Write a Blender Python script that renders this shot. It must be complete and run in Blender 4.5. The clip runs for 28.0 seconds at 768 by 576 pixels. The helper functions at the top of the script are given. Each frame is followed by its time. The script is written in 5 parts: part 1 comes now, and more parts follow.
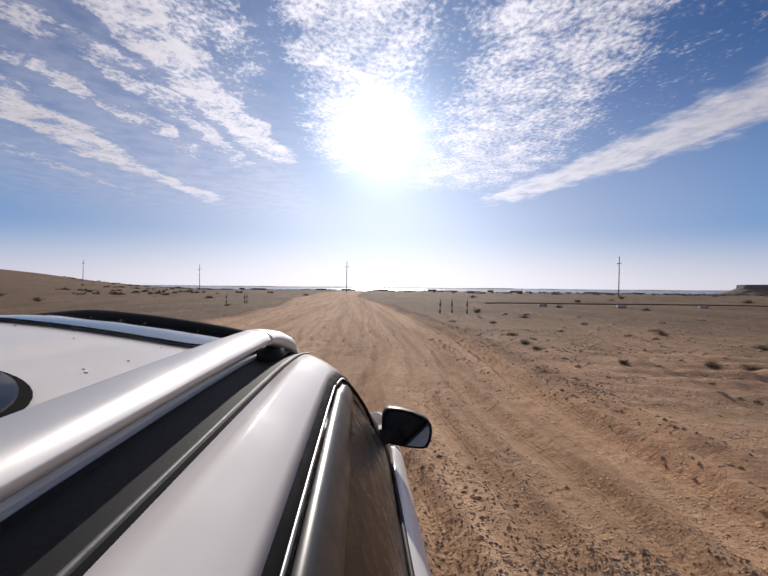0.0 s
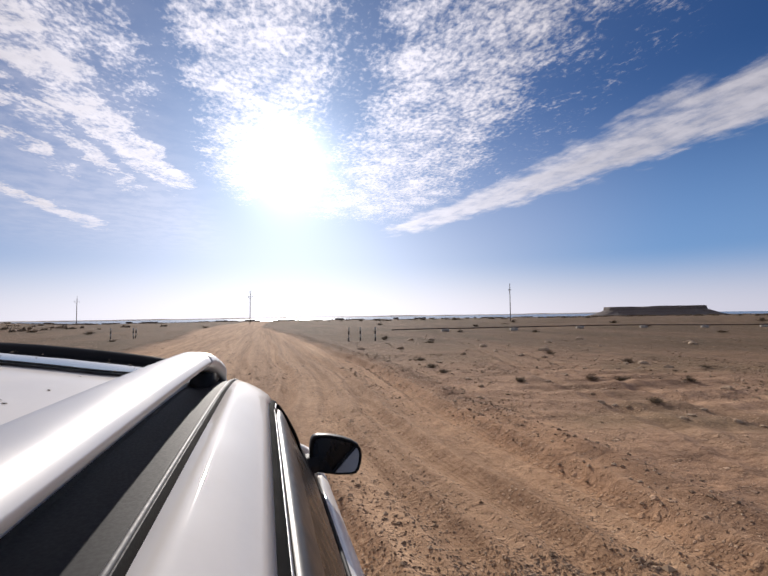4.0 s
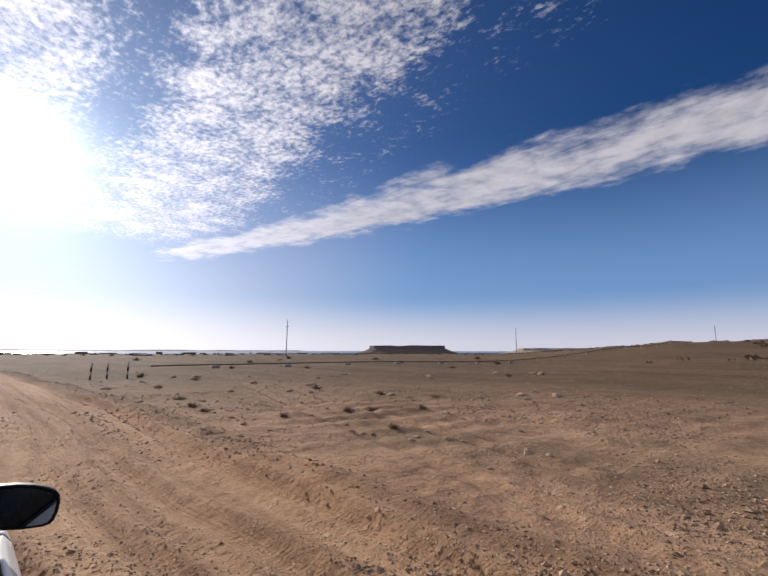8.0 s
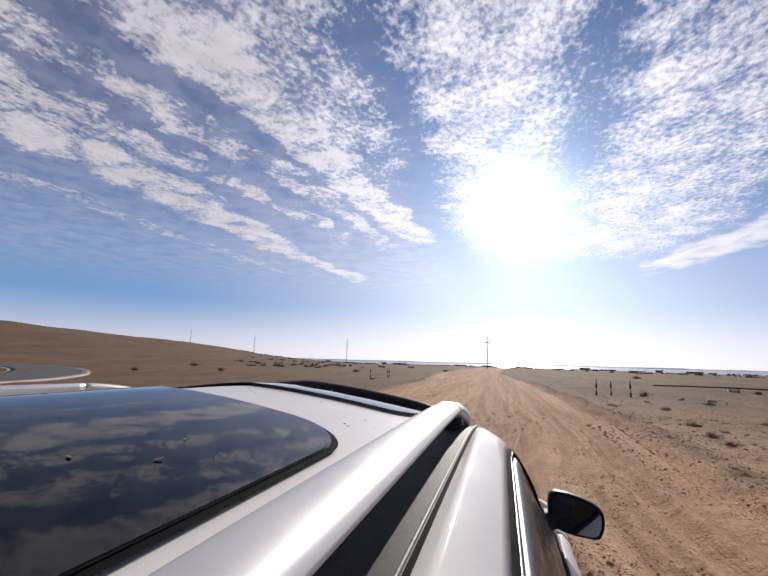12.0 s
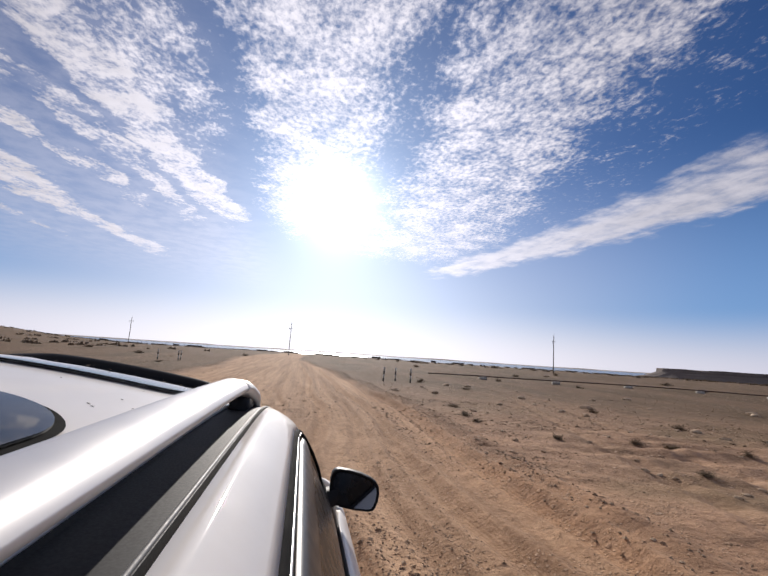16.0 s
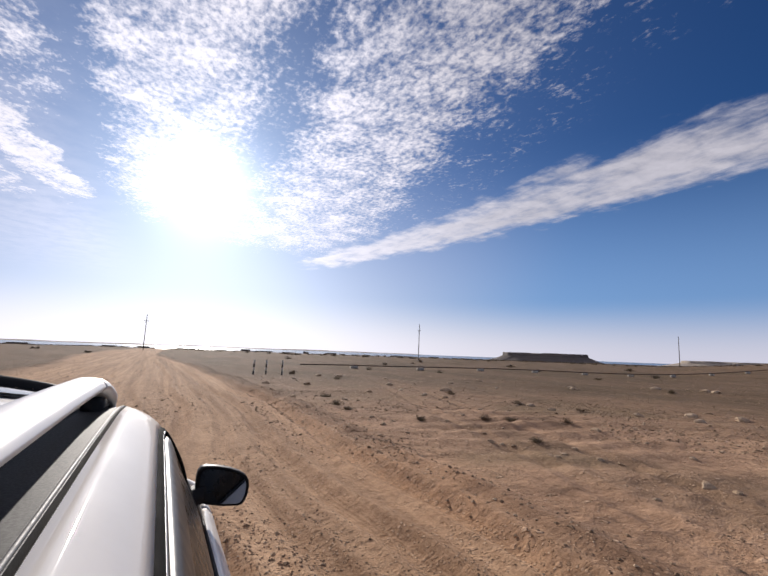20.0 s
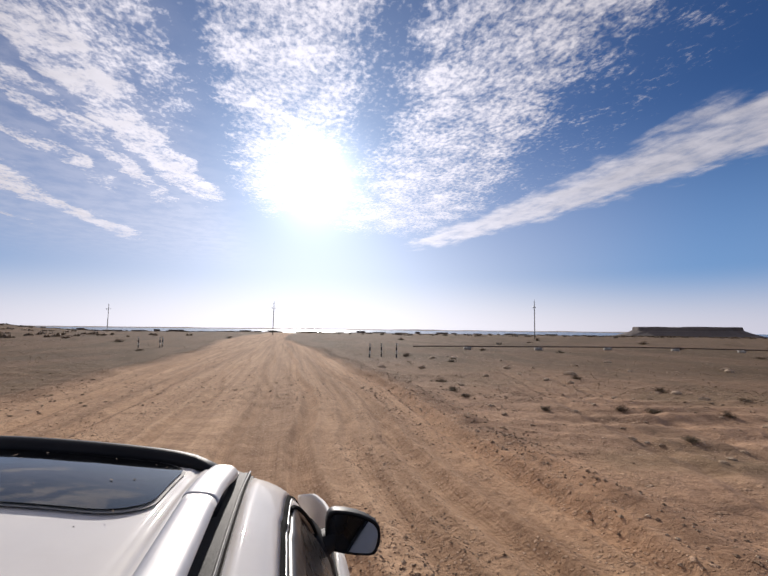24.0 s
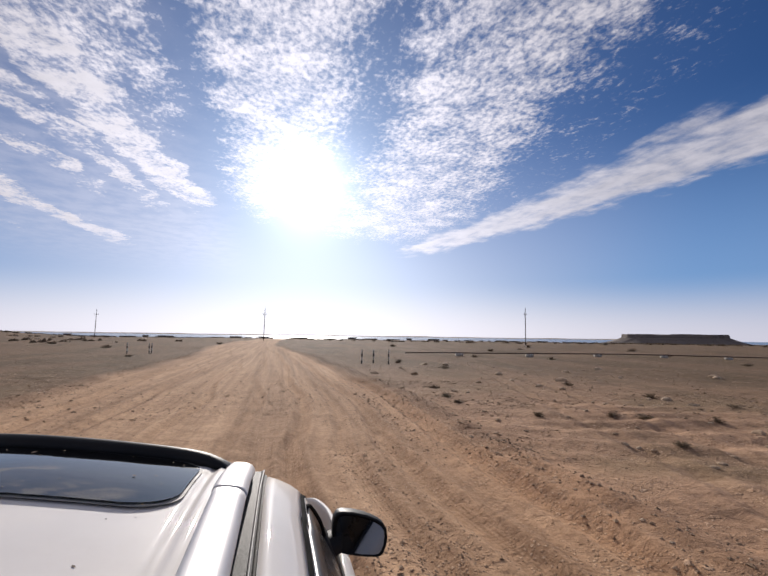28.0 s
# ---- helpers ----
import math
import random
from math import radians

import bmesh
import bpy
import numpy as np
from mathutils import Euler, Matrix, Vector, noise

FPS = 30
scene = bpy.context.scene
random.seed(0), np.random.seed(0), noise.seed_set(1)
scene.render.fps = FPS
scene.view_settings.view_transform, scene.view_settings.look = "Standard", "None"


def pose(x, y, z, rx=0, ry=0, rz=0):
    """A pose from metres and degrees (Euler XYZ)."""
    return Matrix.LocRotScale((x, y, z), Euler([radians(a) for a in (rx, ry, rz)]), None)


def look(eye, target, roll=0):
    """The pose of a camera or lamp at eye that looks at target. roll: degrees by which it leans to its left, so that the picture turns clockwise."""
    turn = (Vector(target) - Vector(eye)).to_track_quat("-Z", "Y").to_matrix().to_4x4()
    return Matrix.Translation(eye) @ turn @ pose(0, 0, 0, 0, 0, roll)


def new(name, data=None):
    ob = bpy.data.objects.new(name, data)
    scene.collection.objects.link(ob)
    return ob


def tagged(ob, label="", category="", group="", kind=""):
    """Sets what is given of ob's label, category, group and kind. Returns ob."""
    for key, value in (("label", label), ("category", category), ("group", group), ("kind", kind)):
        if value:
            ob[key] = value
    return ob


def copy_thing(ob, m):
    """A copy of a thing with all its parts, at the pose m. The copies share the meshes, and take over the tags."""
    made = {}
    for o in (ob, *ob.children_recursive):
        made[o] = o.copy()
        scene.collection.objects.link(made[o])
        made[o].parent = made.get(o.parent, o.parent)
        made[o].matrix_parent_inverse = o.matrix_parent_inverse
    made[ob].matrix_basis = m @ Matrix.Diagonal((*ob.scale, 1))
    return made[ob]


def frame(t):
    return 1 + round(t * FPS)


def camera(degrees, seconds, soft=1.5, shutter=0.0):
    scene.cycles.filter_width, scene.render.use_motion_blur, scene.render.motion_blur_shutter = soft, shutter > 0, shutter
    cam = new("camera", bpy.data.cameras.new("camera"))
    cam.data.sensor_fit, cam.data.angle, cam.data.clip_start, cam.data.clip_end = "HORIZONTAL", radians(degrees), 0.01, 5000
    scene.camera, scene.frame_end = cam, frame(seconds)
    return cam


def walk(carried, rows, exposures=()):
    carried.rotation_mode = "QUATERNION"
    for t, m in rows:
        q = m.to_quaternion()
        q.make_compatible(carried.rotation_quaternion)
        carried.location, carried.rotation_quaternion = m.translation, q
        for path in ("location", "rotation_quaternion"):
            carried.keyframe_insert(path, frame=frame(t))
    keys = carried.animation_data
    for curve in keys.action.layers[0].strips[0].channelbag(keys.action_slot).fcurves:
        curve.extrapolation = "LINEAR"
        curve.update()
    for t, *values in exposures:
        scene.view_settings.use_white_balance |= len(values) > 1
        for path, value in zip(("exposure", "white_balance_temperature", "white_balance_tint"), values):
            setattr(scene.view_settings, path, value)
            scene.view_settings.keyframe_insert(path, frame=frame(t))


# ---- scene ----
# ---- camera and its walk ----
cam = camera(83.4, 28.0, soft=1.6)

# seconds, place, azimuth (from +y towards +x), elevation, roll
PATH = [
    (0.0, 0.812, -0.798, 1.762, 3.07, -0.10, 0.57),
    (0.5, 0.800, -0.795, 1.760, 3.90, -0.15, 0.40),
    (1.0, 0.741, -0.785, 1.745, 2.03, -0.58, 0.92),
    (1.5, 0.710, -0.699, 1.734, 9.60, -0.22, 0.30),
    (2.0, 0.724, -0.817, 1.744, 22.45, 0.16, 0.59),
    (2.5, 0.737, -0.787, 1.717, 14.17, 0.49, 1.28),
    (4.5, 0.727, -0.811, 1.740, 15.63, 4.57, -1.37),
    (5.0, 0.734, -0.865, 1.741, 14.65, 5.88, -0.81),
    (5.5, 0.723, -0.856, 1.749, 18.49, 8.00, -0.73),
    (6.0, 0.733, -0.850, 1.740, 17.05, 8.15, 0.51),
    (6.5, 0.722, -0.828, 1.747, 12.47, 8.41, -0.90),
    (7.0, 0.733, -0.840, 1.741, 18.65, 7.07, 0.00),
    (7.5, 0.806, -1.216, 1.771, 41.71, 7.68, 0.22),
    (8.0, 0.787, -1.099, 1.731, 44.21, 8.23, 0.12),
    (8.5, 0.741, -1.103, 1.759, 41.60, 7.27, -2.32),
    (9.0, 0.723, -0.991, 1.728, 35.42, 7.80, 0.40),
    (9.5, 0.739, -0.925, 1.748, 26.36, 7.70, 1.31),
    (10.0, 0.733, -0.900, 1.758, 25.19, 7.69, 0.01),
    (10.5, 0.731, -0.860, 1.757, 22.37, 9.11, 0.45),
    (11.0, 0.737, -0.851, 1.731, 5.49, 9.87, 1.00),
    (11.5, 0.725, -0.973, 1.763, -8.62, 9.44, 1.78),
    (13.5, 0.768, -1.074, 1.777, -20.57, 10.72, 1.68),
    (14.0, 0.750, -1.012, 1.758, -19.78, 10.51, 1.33),
    (14.5, 0.749, -0.937, 1.743, -11.12, 11.48, 1.98),
    (15.0, 0.753, -0.880, 1.760, -1.11, 9.08, 3.45),
    (15.5, 0.746, -0.909, 1.733, 3.33, 8.95, 0.55),
    (16.0, 0.742, -0.933, 1.745, 9.88, 8.88, 3.78),
    (16.5, 0.756, -0.948, 1.750, 10.63, 9.02, 3.24),
    (17.0, 0.743, -0.845, 1.744, 16.82, 7.98, 3.71),
    (17.5, 0.734, -0.939, 1.743, 18.15, 9.23, 5.62),
    (18.0, 0.727, -0.965, 1.737, 24.30, 8.18, 1.16),
    (18.5, 0.729, -0.971, 1.748, 25.58, 7.82, -0.21),
    (19.0, 0.732, -0.988, 1.753, 27.26, 7.65, -0.44),
    (19.5, 0.731, -0.997, 1.749, 27.10, 8.57, 1.53),
    (20.0, 0.724, -0.995, 1.745, 26.79, 8.52, 2.09),
    (20.5, 0.858, -0.893, 1.852, 24.78, 11.57, 3.57),
    (21.0, 0.885, -0.749, 1.907, 23.92, 7.13, 1.54),
    (21.5, 0.682, -0.833, 1.942, 24.84, 6.78, 3.31),
    (23.5, 0.695, -0.800, 1.940, 13.02, 5.11, 1.04),
    (24.0, 0.739, -0.725, 1.956, 12.45, 5.48, 0.63),
    (24.5, 0.754, -0.729, 1.930, 10.81, 4.51, -2.10),
    (25.0, 0.733, -0.768, 1.970, 8.48, 7.05, -2.80),
    (25.5, 0.717, -0.727, 1.925, 8.25, 6.44, -3.04),
    (26.0, 0.666, -0.729, 1.944, 6.39, 6.71, -3.55),
    (27.0, 0.680, -0.691, 1.915, 11.01, 8.01, -0.72),
    (28.0, 0.673, -0.729, 1.936, 13.56, 6.35, 0.80),
]


def aim(x, y, z, az, el, roll):
    a, e = radians(az), radians(el)
    way = Vector((math.sin(a) * math.cos(e), math.cos(a) * math.cos(e), math.sin(e)))
    return look((x, y, z), Vector((x, y, z)) + way, roll)


walk(cam, [(t, aim(*row)) for t, *row in PATH], exposures=[(0.0, -0.14, 6420, 12), (2.5, -0.14, 6420, 12), (5.0, -0.01, 6420, 12), (21.5, -0.02, 6420, 12), (23.5, -0.09, 6420, 12), (28.0, -0.07, 6420, 12)])


# ---- light: low sun in a sky with streaked cloud ----
SUN_AZ, SUN_EL = 3.0, 19.5
a, e = radians(SUN_AZ), radians(SUN_EL)
SUN = Vector((math.sin(a) * math.cos(e), math.cos(a) * math.cos(e), math.sin(e)))

sun_data = bpy.data.lights.new("sun", "SUN")
sun_data.energy, sun_data.angle, sun_data.color = 4.2, radians(0.6), (1.0, 0.93, 0.84)
sun_lamp = new("sun", sun_data)
sun_lamp.matrix_world = look((0, 0, 60), Vector((0, 0, 60)) - SUN)


class Nodes:
    """Short hand for node trees."""

    def __init__(self, tree):
        self.tree = tree
        tree.nodes.clear()

    def add(self, kind, values=None, **props):
        n = self.tree.nodes.new(kind)
        for key, value in props.items():
            setattr(n, key, value)
        for key, value in (values or {}).items():
            self.put(n.inputs[key], value)
        return n

    def put(self, socket, value):
        if isinstance(value, bpy.types.NodeSocket):
            self.tree.links.new(value, socket)
        elif isinstance(value, (tuple, list)) and len(value) == 3 and len(socket.default_value) == 4:
            socket.default_value = (*value, 1)
        else:
            socket.default_value = value

    def math(self, op, x, y=0.0, z=0.0, clamp=False):
        n = self.add("ShaderNodeMath", {0: x, 1: y, 2: z}, operation=op, use_clamp=clamp)
        return n.outputs[0]

    def smooth(self, x, lo, hi, out0=0.0, out1=1.0):
        n = self.add("ShaderNodeMapRange", {0: x, 1: lo, 2: hi, 3: out0, 4: out1}, interpolation_type="SMOOTHSTEP")
        return n.outputs[0]

    def mix(self, f, x, y, blend="MIX"):
        n = self.add("ShaderNodeMix", data_type="RGBA", blend_type=blend)
        self.put(n.inputs[0], f), self.put(n.inputs[6], x), self.put(n.inputs[7], y)
        return n.outputs[2]

    def noise(self, vec, scale, detail=4.0, rough=0.55, distort=0.0):
        return self.add("ShaderNodeTexNoise", {"Vector": vec, "Scale": scale, "Detail": detail, "Roughness": rough, "Distortion": distort}).outputs[0]

    def ramp(self, x, stops, interp="LINEAR"):
        n = self.add("ShaderNodeValToRGB", {0: x})
        n.color_ramp.interpolation = interp
        els = n.color_ramp.elements
        while len(els) < len(stops):
            els.new(0.5)
        for el, (p, c) in zip(els, stops):
            el.position = p
            el.color = (*c, 1) if isinstance(c, tuple) else (c, c, c, 1)
        return n.outputs[0]

    def vec(self, x, y, z=0.0):
        return self.add("ShaderNodeCombineXYZ", {0: x, 1: y, 2: z}).outputs[0]

    def split(self, v):
        n = self.add("ShaderNodeSeparateXYZ", {0: v})
        return n.outputs[0], n.outputs[1], n.outputs[2]


def make_sky():
    world = bpy.data.worlds.new("sky")
    scene.world = world
    world.use_nodes = True
    n = Nodes(world.node_tree)
    way = n.add("ShaderNodeTexCoord").outputs["Generated"]
    sky = n.add("ShaderNodeTexSky", sky_type="NISHITA", sun_disc=False, sun_elevation=radians(SUN_EL), sun_rotation=radians(SUN_AZ),
                air_density=1.0, dust_density=0.35, ozone_density=2.5, altitude=0.0)
    base = n.add("ShaderNodeHueSaturation", {"Saturation": 1.32, "Value": 0.365, "Color": sky.outputs[0]}).outputs[0]
    base = n.mix(1.0, base, (0.665, 1.045, 1.56), "MULTIPLY")
    x, y, z = n.split(way)
    # the cloud layer as a flat sheet overhead: u along the streaks, v across them
    b = radians(SUN_AZ - 4)
    up = n.math("MAXIMUM", z, 0.03)
    along = n.math("DIVIDE", n.math("ADD", n.math("MULTIPLY", x, math.sin(b)), n.math("MULTIPLY", y, math.cos(b))), up)
    across = n.math("DIVIDE", n.math("SUBTRACT", n.math("MULTIPLY", x, math.cos(b)), n.math("MULTIPLY", y, math.sin(b))), up)
    sheet = n.vec(along, across)
    long_sheet = n.vec(n.math("MULTIPLY", along, 0.30), across)
    wob = n.math("MULTIPLY", n.math("SUBTRACT", n.noise(sheet, 2.2, 5.0), 0.5), 0.40)
    fray = n.math("MULTIPLY", n.math("SUBTRACT", n.noise(sheet, 6.5, 5.0, 0.62), 0.5), 0.22)
    v = n.math("ADD", across, n.math("ADD", wob, fray))
    reach = n.math("DIVIDE", along, 7.0)

    def course(pts):
        """A value between -4 and 4 that follows the way along the sheet."""
        return n.math("SUBTRACT", n.math("MULTIPLY", n.ramp(reach, [(p / 7, (c + 4) / 8) for p, c in pts]), 8.0), 4.0)

    def stripe(middle, half, start=-1.0, end=9.0, strength=1.0, soft=0.85):
        """A band of cloud about a line; it thins out at both ends."""
        gap = n.math("DIVIDE", n.math("ABSOLUTE", n.math("SUBTRACT", v, course(middle))), course(half))
        ends = n.math("MULTIPLY", n.smooth(along, end, end - 1.3), n.smooth(along, start, start + 0.6))
        return n.math("MULTIPLY", n.smooth(gap, 1.15, 1.15 - soft, 0.0, strength), ends)

    def most(*items):
        out = items[0]
        for item in items[1:]:
            out = n.math("MAXIMUM", out, item)
        return out

    # clumped streaks on one hand of the sun
    lumps = most(stripe([(0.6, -0.95), (1.5, -0.86), (2.3, -0.76), (3.4, -0.60)], [(0.6, 0.28), (2.0, 0.25), (3.3, 0.20)], -9, 4.4),
                 stripe([(0.8, -1.45), (1.8, -1.20), (2.4, -1.02), (3.6, -0.92)], [(0.8, 0.24), (2.2, 0.17), (3.6, 0.13)], -9, 4.6, 0.85),
                 stripe([(0.8, -1.80), (2.0, -1.50), (2.8, -1.28), (3.6, -1.16)], [(0.8, 0.22), (2.2, 0.16), (3.6, 0.12)], -9, 4.2, 0.85),
                 stripe([(0.8, -2.1), (2.2, -1.94), (3.6, -1.88), (5.2, -1.64)], [(0.8, 0.44), (2.6, 0.36), (4.0, 0.26), (5.2, 0.20)], -9, 6.2),
                 stripe([(0.8, -2.75), (3.0, -2.6), (5.0, -2.4)], [(0.8, 0.20), (3.0, 0.16), (5.0, 0.12)], -9, 5.8, 0.7))
    # the broad soft streak on the other
    combed_band = stripe([(0.4, 2.34), (1.5, 2.22), (2.0, 2.20), (2.6, 2.12), (3.3, 1.98), (4.6, 1.66)], [(0.4, 0.52), (2.2, 0.54), (3.2, 0.46), (4.6, 0.38)], -9, 5.6, 1.0, 1.0)
    # mottled fields that fan out overhead
    fields = most(stripe([(0.4, -0.62), (2.0, -0.58)], [(0.4, 0.32), (1.6, 0.27), (2.6, 0.18)], -9, 3.0, 0.85),
                  stripe([(0.4, 0.02), (3.4, 0.0)], [(0.4, 0.42), (3.4, 0.44)], -9, 4.4),
                  stripe([(0.4, 0.66), (1.2, 0.76), (2.1, 0.88), (3.2, 1.02)], [(0.4, 0.44), (1.2, 0.50), (2.1, 0.64), (3.2, 0.80)], -9, 5.0, 0.95),
                  stripe([(0.6, 1.10), (1.6, 1.40), (2.6, 1.60)], [(0.6, 0.30), (2.0, 0.40), (2.8, 0.40)], -9, 4.4, 0.30))
    fine = n.noise(n.vec(along, n.math("MULTIPLY", across, 1.25)), 30.0, 4.0, 0.62, 0.2)
    puff = n.noise(sheet, 5.5, 6.0, 0.62, 0.2)
    fibre = n.noise(long_sheet, 7.0, 5.0, 0.55, 0.3)
    grain = n.math("ADD", n.math("MULTIPLY", fine, 0.55), n.math("MULTIPLY", puff, 0.45))
    cover_m = n.smooth(n.math("ADD", grain, n.math("MULTIPLY", fields, 0.275)), 0.60, 0.90)
    clump = n.math("ADD", n.math("MULTIPLY", n.noise(sheet, 5.0, 6.0, 0.66, 0.6), 0.65), n.math("MULTIPLY", fine, 0.35))
    cover_l = n.smooth(n.math("ADD", clump, n.math("MULTIPLY", lumps, 0.33)), 0.64, 0.88)
    soft_grain = n.math("ADD", n.math("MULTIPLY", fibre, 0.5), n.math("MULTIPLY", puff, 0.5))
    cover_r = n.smooth(n.math("ADD", soft_grain, n.math("MULTIPLY", combed_band, 0.40)), 0.58, 0.96)
    cover = most(n.math("MULTIPLY", cover_m, n.smooth(fields, 0.0, 0.3)), n.math("MULTIPLY", cover_l, n.smooth(lumps, 0.0, 0.3)), n.math("MULTIPLY", cover_r, n.smooth(combed_band, 0.0, 0.35, 0.0, 0.86)))
    # a thin veil between the clumped streaks
    thin = n.math("MULTIPLY", n.smooth(across, -0.15, -0.8, 0.0, 0.30), n.smooth(puff, 0.30, 0.62, 0.55, 1.0))
    cover = n.math("MAXIMUM", cover, thin)
    cover = n.math("MULTIPLY", cover, n.smooth(z, 0.10, 0.22))
    # light scattered round the sun, in air and cloud
    dot = n.add("ShaderNodeVectorMath", {0: way, 1: tuple(SUN)}, operation="DOT_PRODUCT").outputs["Value"]
    off = n.math("DIVIDE", n.math("ARCCOSINE", dot), radians(1.0))
    core = n.math("EXPONENT", n.math("MULTIPLY", n.math("MULTIPLY", off, off), -1 / 4.8 ** 2))
    ring = n.math("EXPONENT", n.math("DIVIDE", off, -10.5))
    veil = n.math("POWER", n.smooth(dot, math.cos(radians(48)), 1.0), 2.0)
    cloud_light = n.math("ADD", n.math("ADD", 5.8, n.math("MULTIPLY", n.math("SUBTRACT", puff, 0.5), 4.0)), n.math("MULTIPLY", veil, 3.2))
    cloud_col = n.mix(1.0, (1.0, 0.95, 1.01), n.vec(cloud_light, cloud_light, cloud_light), "MULTIPLY")
    # pale air low over the land, whiter towards the sun
    blue_air = n.mix(n.smooth(z, 0.46, 0.06, 0.0, 0.66), base, n.mix(n.smooth(dot, math.cos(radians(48)), math.cos(radians(15))), (2.3, 4.0, 7.2), (5.2, 5.6, 7.4)))
    low_air = n.mix(n.smooth(dot, math.cos(radians(62)), math.cos(radians(14))), (6.4, 6.3, 7.2), (8.0, 7.7, 8.3))
    hazy = n.mix(n.smooth(z, 0.13, 0.0, 0.0, 0.95), blue_air, low_air)
    seen = n.mix(cover, hazy, cloud_col)
    glow = n.math("ADD", n.math("MULTIPLY", core, 8.5), n.math("MULTIPLY", ring, 3.4))
    # the bright haze that hangs under the sun
    side = n.math("DIVIDE", n.math("SUBTRACT", n.math("DIVIDE", x, n.math("MAXIMUM", y, 0.05)), math.tan(radians(SUN_AZ))), n.math("ADD", 0.15, n.math("MULTIPLY", n.math("SUBTRACT", 0.34, z), 0.75)))
    spread = n.math("EXPONENT", n.math("MULTIPLY", n.math("MULTIPLY", side, side), -0.8))
    column = n.math("MULTIPLY", spread, n.math("MULTIPLY", n.smooth(z, 0.37, 0.08), n.smooth(y, 0.0, 0.3)))
    glow = n.math("ADD", glow, n.math("MULTIPLY", column, 2.7))
    wide = n.math("MULTIPLY", n.math("EXPONENT", n.math("DIVIDE", off, -19.0)), 3.0)
    seen = n.mix(1.0, seen, n.mix(1.0, (0.74, 0.90, 1.10), n.vec(wide, wide, wide), "MULTIPLY"), "ADD")
    out = n.mix(1.0, seen, n.mix(1.0, (1.0, 0.965, 0.975), n.vec(glow, glow, glow), "MULTIPLY"), "ADD")
    bg = n.add("ShaderNodeBackground", {"Color": out, "Strength": 0.10})
    n.add("ShaderNodeOutputWorld", {"Surface": bg.outputs[0]})


make_sky()

# ---- materials ----
def material(name, build):
    m = bpy.data.materials.new(name)
    m.use_nodes = True
    n = Nodes(m.node_tree)
    bsdf = n.add("ShaderNodeBsdfPrincipled")
    n.add("ShaderNodeOutputMaterial", {"Surface": bsdf.outputs[0]})
    coords = n.add("ShaderNodeTexCoord").outputs["Object"]
    build(n, bsdf, coords)
    return m


def bump(n, bsdf, height, strength, distance):
    b = n.add("ShaderNodeBump", {"Height": height, "Strength": strength, "Distance": distance})
    n.put(bsdf.inputs["Normal"], b.outputs[0])


def plain(color, rough, metal=0.0, coat=0.0, vary=0.12, scale=9.0, dust=0.0, relief=0.0, spec=0.5):
    """A surface with slight mottling, dust and, on request, fine relief."""

    def build(n, s, co):
        v = n.noise(co, scale, 6.0, 0.6)
        lo = tuple(c * (1 - vary) for c in color)
        hi = tuple(min(1, c * (1 + vary)) for c in color)
        col = n.mix(v, lo, hi)
        if dust:
            d = n.smooth(n.noise(co, 3.1, 8.0, 0.7), 0.42, 0.75, 0.0, dust)
            col = n.mix(d, col, (0.42, 0.33, 0.24))
        n.put(s.inputs["Base Color"], col)
        n.put(s.inputs["Roughness"], n.smooth(n.noise(co, scale * 2.3, 5.0), 0.3, 0.7, max(0, rough - 0.05), rough + 0.07))
        n.put(s.inputs["Specular IOR Level"], spec)
        n.put(s.inputs["Metallic"], metal)
        n.put(s.inputs["Coat Weight"], coat)
        n.put(s.inputs["Coat Roughness"], 0.04)
        if relief:
            bump(n, s, n.noise(co, scale * 40, 3.0), 0.5, relief)

    return build


